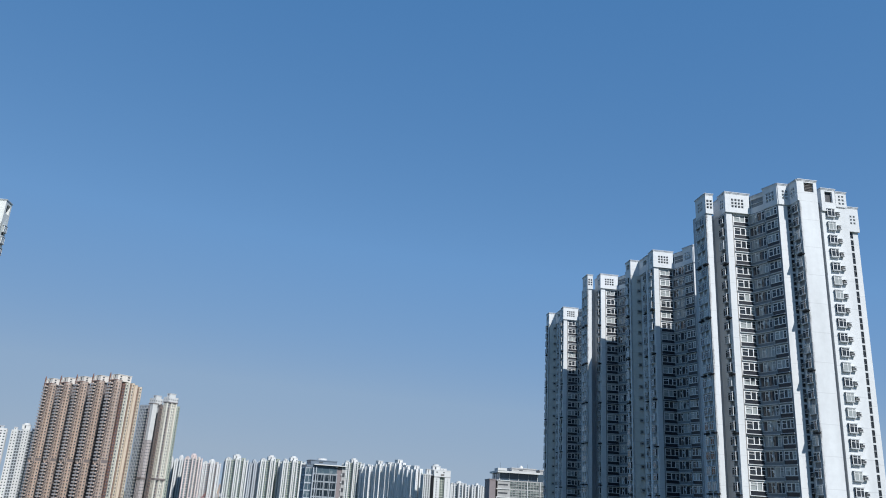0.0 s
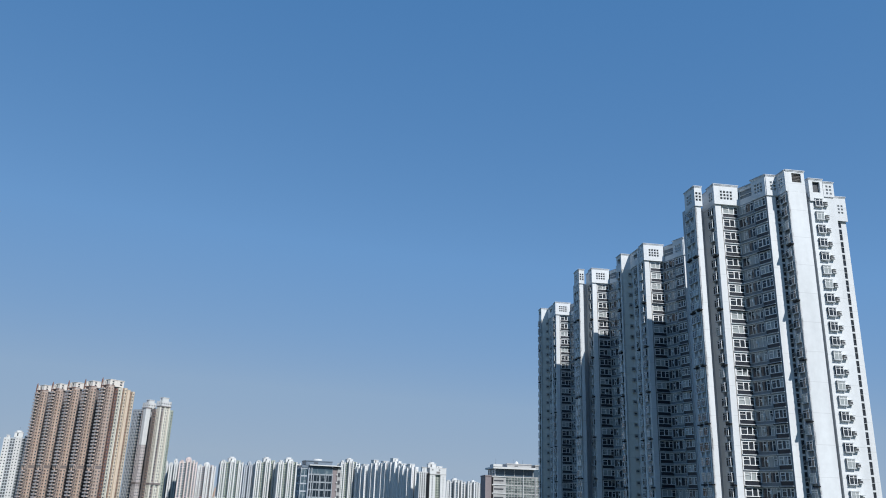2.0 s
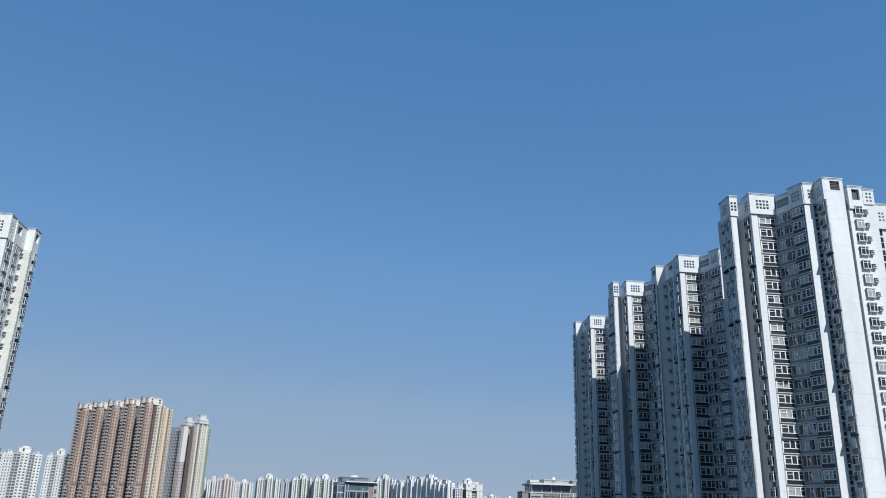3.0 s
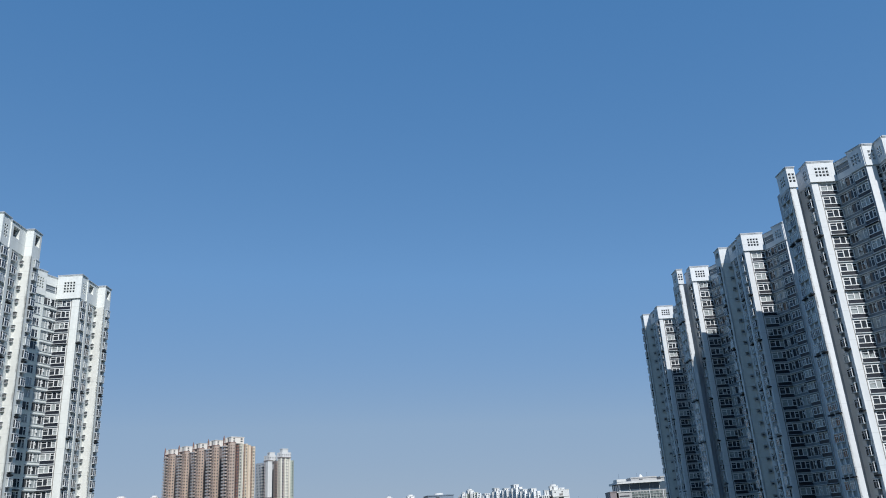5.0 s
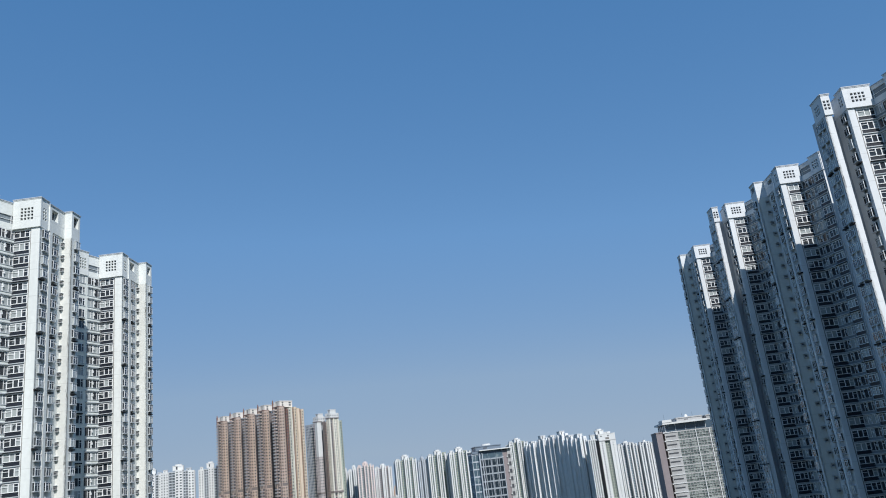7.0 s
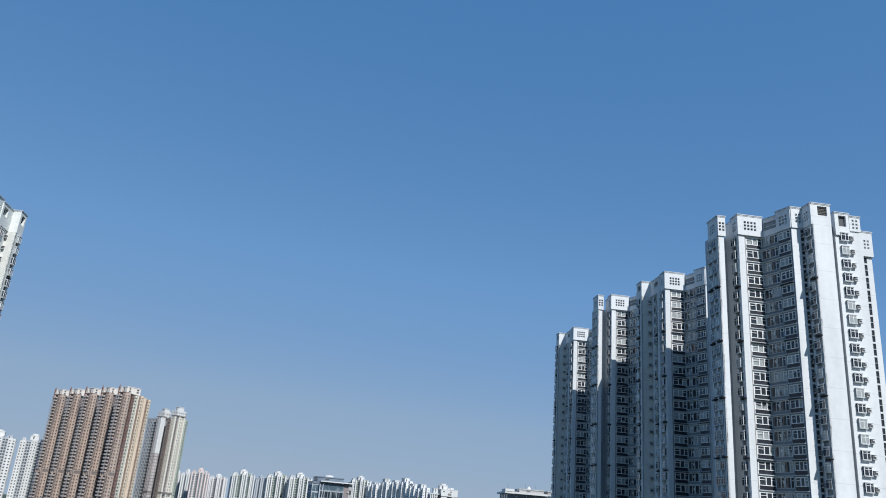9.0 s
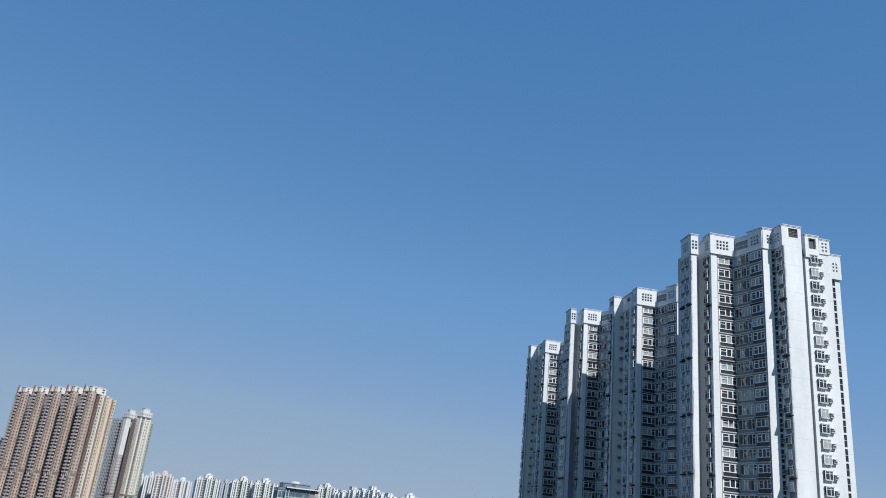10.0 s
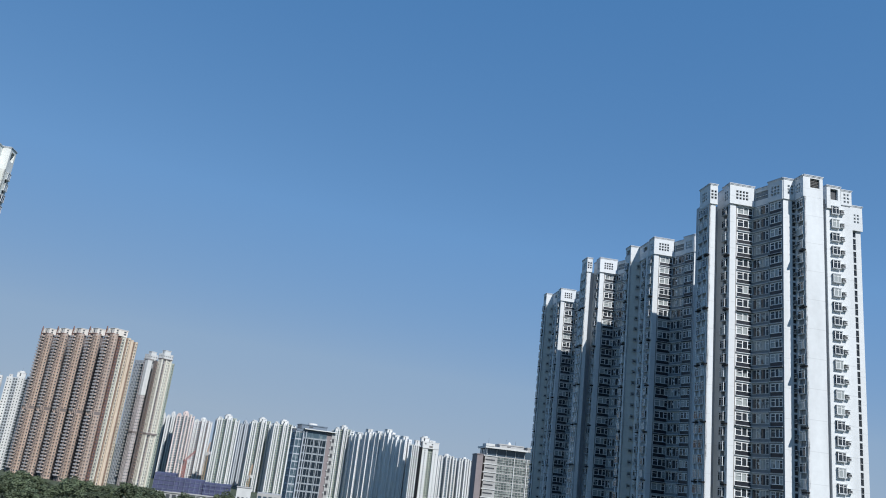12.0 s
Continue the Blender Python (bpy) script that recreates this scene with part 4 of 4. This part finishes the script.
# construction site: netted frame, cranes, site sheds
x, y = polar(-14.54, 600)
ob = thing("netted_building", pose(x, y, 0, 0, 0, 12), "low building site wrapped in violet scaffold netting", "construction site")
zt = height(600, -0.0365)
s = Build()
for x0, x1, y0, dz in ((-27, -13, 0, 1.5), (-13, 7, 3, -1.0), (7, 26, 1, -2.2)):
    s.box(x0, x1, y0, 24, 12.0, zt + dz, NET)
child("net", s.mesh("net"), ob)
s = Build()
for i in range(16):
    px = -27 + i * 3.53
    s.box(px - 0.07, px + 0.07, -0.35, -0.2, 12.0, zt + 1.4 + (i * 7 % 5) * 0.45, STEEL)
for k in range(4):
    s.box(-27, 26, -0.35, -0.22, 13.4 + k * 2.9, 13.54 + k * 2.9, STEEL)
child("scaffold", s.mesh("scaffold"), ob, kind="stuff")
s = Build()
s.box(-29, 30, -3, 26, 0, 11.4, CONCRETE)
s.box(-29.5, 30.5, -3.6, 26.5, 11.4, 12.0, CONCRETE)
for i in range(15):
    s.box(-29 + i * 4.1, -26.4 + i * 4.1, -3.06, -2.9, 7.5, 10.4, SHADE)
child("podium", s.mesh("podium"), ob, label="pale concrete podium below the netting")
x, y = polar(-11.16, 590)
ob = thing("site_shed", pose(x, y, 0, 0, 0, 12), "small white flat-roofed site shed", "shed")
s = Build()
s.box(-5, 5, 0, 9, 0, height(590, -0.0405), PALE)
s.box(-5.4, 5.4, -0.4, 9.4, height(590, -0.0405), height(590, -0.0405) + 0.5, CONCRETE)
for k in range(3):
    s.box(-4 + k * 3, -2.4 + k * 3, -0.05, 0.2, 12.0, 14.0, SHADE)
child("wall", s.mesh("wall"), ob)
x, y = polar(-8.81, 640)
ob = thing("low_white_block", pose(x, y, 0, 0, 0, 10), "low white podium block among the towers", "building")
volume(ob, -16, 16, 0, 20, height(640, -0.0445), 4.0, CONCRETE, 4, 1.4, 1.6, glass=OFFICEGLASS)


def crane(az, d, slope, mat, jib_turn, label):
    """Tower crane: lattice mast, cab, jib and counter-jib."""
    x, y = polar(az, d)
    ob = thing("tower_crane", pose(x, y, 0, 0, 0, jib_turn), label, "crane", "tower cranes of the site")
    top = height(d, slope)
    m = Build()
    for px in (-0.9, 0.9):
        for py in (-0.9, 0.9):
            m.box(px - 0.16, px + 0.16, py - 0.16, py + 0.16, 0, top, mat)
    z = 2.0
    while z < top - 2:
        for sgn in (-1, 1):
            m.tube((-0.9, 0.9 * sgn, z), (0.9, 0.9 * sgn, z + 1.9), 0.1, 0.1, mat, 4)
            m.tube((0.9 * sgn, -0.9, z), (0.9 * sgn, 0.9, z + 1.9), 0.1, 0.1, mat, 4)
        z += 2.0
    child("mast", m.mesh("mast"), ob)
    j = Build()
    for a, b in (((0, -0.7, top), (13, -0.5, top + 8)), ((0, 0.7, top), (13, 0.5, top + 8)), ((0, 0, top + 1.6), (12.6, 0, top + 8.6))):
        j.tube(a, b, 0.2, 0.14, mat, 5)
    for i in range(13):
        q = i / 13
        j.tube((13 * q, -0.65, top + 8 * q), (13 * q + 0.7, 0, top + 8 * q + 1.5), 0.09, 0.09, mat, 4)
        j.tube((13 * q, 0.65, top + 8 * q), (13 * q + 0.7, 0, top + 8 * q + 1.5), 0.09, 0.09, mat, 4)
    child("jib", j.mesh("jib"), ob)
    c = Build()
    c.box(-8, 0, -0.9, 0.9, top - 0.3, top + 0.3, mat)
    c.box(-8.2, -5.5, -1.2, 1.2, top - 2.2, top + 0.5, CONCRETE)
    c.box(0.9, 2.6, -2.4, -0.8, top - 1.2, top + 1.0, PALE)
    c.tube((-1, 0, top), (-1.8, 0, top + 5), 0.25, 0.15, mat, 5)
    child("counter_jib", c.mesh("counter_jib"), ob)


crane(-14.03, 690, -0.0055, ORANGE, 100, "orange lattice tower crane above the building site")
crane(-15.35, 700, -0.0175, RED, 75, "red lattice tower crane above the building site")
crane(-11.01, 640, -0.0265, ORANGE, 95, "orange lattice tower crane above the building site")

# ---- ground and trees ----
g = Build()
g.box(-7000, 7000, -3000, 9000, -2, 0, GRASS)
# Unseen box added behind the viewer to cut sky light and ground bounce.
w = Build()
w.box(-34, 34, -24, -2.0, 0, 96, GREYWALL)
tagged(new("wall_south", w.mesh("wall_south")), "unseen plain grey box added behind the viewer to block light", kind="structure")
tagged(new("ground", g.mesh("ground")), "dull green and grey city ground", kind="structure")

# Leaf green made paler; the haze over the trees is in this colour.
LEAF = surface("haze_paled_leaf", (0.095, 0.125, 0.068), 0.7, 0.4, 0.3, 14, False, 0.3)
BARK = surface("tree_bark", (0.10, 0.075, 0.055), 0.9, 0.3, 0.2, 1)


def tree_meshes(seed, tall, spread):
    """Trunk with limbs, and a crown of many leaf clumps round the limb ends."""
    r = random.Random(seed)
    t, c = Build(), Build()
    fork = tall * 0.38
    t.tube((0, 0, 0), (0.2, 0.1, fork), 0.45, 0.30, BARK, 9)
    ends = []
    for i in range(9):
        a, reach = i * 2.4 + r.random(), spread * (0.35 + 0.6 * r.random())
        e = Vector((math.cos(a) * reach, math.sin(a) * reach, fork + (tall - fork) * (0.25 + 0.62 * r.random())))
        t.tube((0.2, 0.1, fork - 0.4), e, 0.2, 0.05, BARK, 6)
        ends.append(e)
    ends.append(Vector((0, 0, tall * 0.93)))
    for e in ends:
        lump = spread * (0.30 + 0.2 * r.random())
        for _ in range(190):
            d = Vector((r.gauss(0, 1), r.gauss(0, 1), r.gauss(0, 0.75))).normalized() * lump * (0.45 + 0.6 * r.random())
            p = e + d
            n = (d.normalized() + Vector((r.uniform(-0.8, 0.8), r.uniform(-0.8, 0.8), r.uniform(-0.4, 1.0)))).normalized()
            q = n.to_track_quat("Z", "Y").to_matrix()
            w = 0.40 + 0.45 * r.random()
            k, s = len(c.v), c.slot(LEAF)
            c.v += [tuple(p + q @ Vector(o)) for o in ((-w, 0, 0), (0, -w * 0.7, 0.1), (w * 1.2, 0, -0.15), (0, w * 0.7, 0.1))]
            c.f.append((k, k + 1, k + 2, k + 3))
            c.m.append(s)
    return t.mesh("trunk"), c.mesh("crown")


KINDS = [tree_meshes(3 + i, 14.5 + i, 6.0 + 0.7 * i) for i in range(4)]
r = random.Random(11)
PLACES = [(az, d + 30 * r.random()) for start, step, count, d in ((-29.0, 0.62, 19, 600), (-29.2, 0.70, 18, 550), (-29.0, 0.80, 16, 500), (-29.2, 0.95, 13, 455), (-17.2, 0.66, 9, 540), (-17.4, 0.85, 8, 480)) for az in (start + step * k for k in range(count))]
for i, (az, d) in enumerate(PLACES):
    trunk, crown = KINDS[(i * 7) % 4]
    x, y = polar(az + 0.3 * r.random(), d)
    size = 0.47 + 0.46 * r.random() ** 2.0 + (600 - d) * 0.0009
    ob = thing("tree", pose(x, y, 0, 0, 0, r.random() * 360) @ Matrix.Diagonal((size, size, size, 1)), "dark green broad-leaved tree with a dense rounded crown", "tree", "trees before the brown block")
    child("trunk", trunk, ob)
    child("crown", crown, ob)
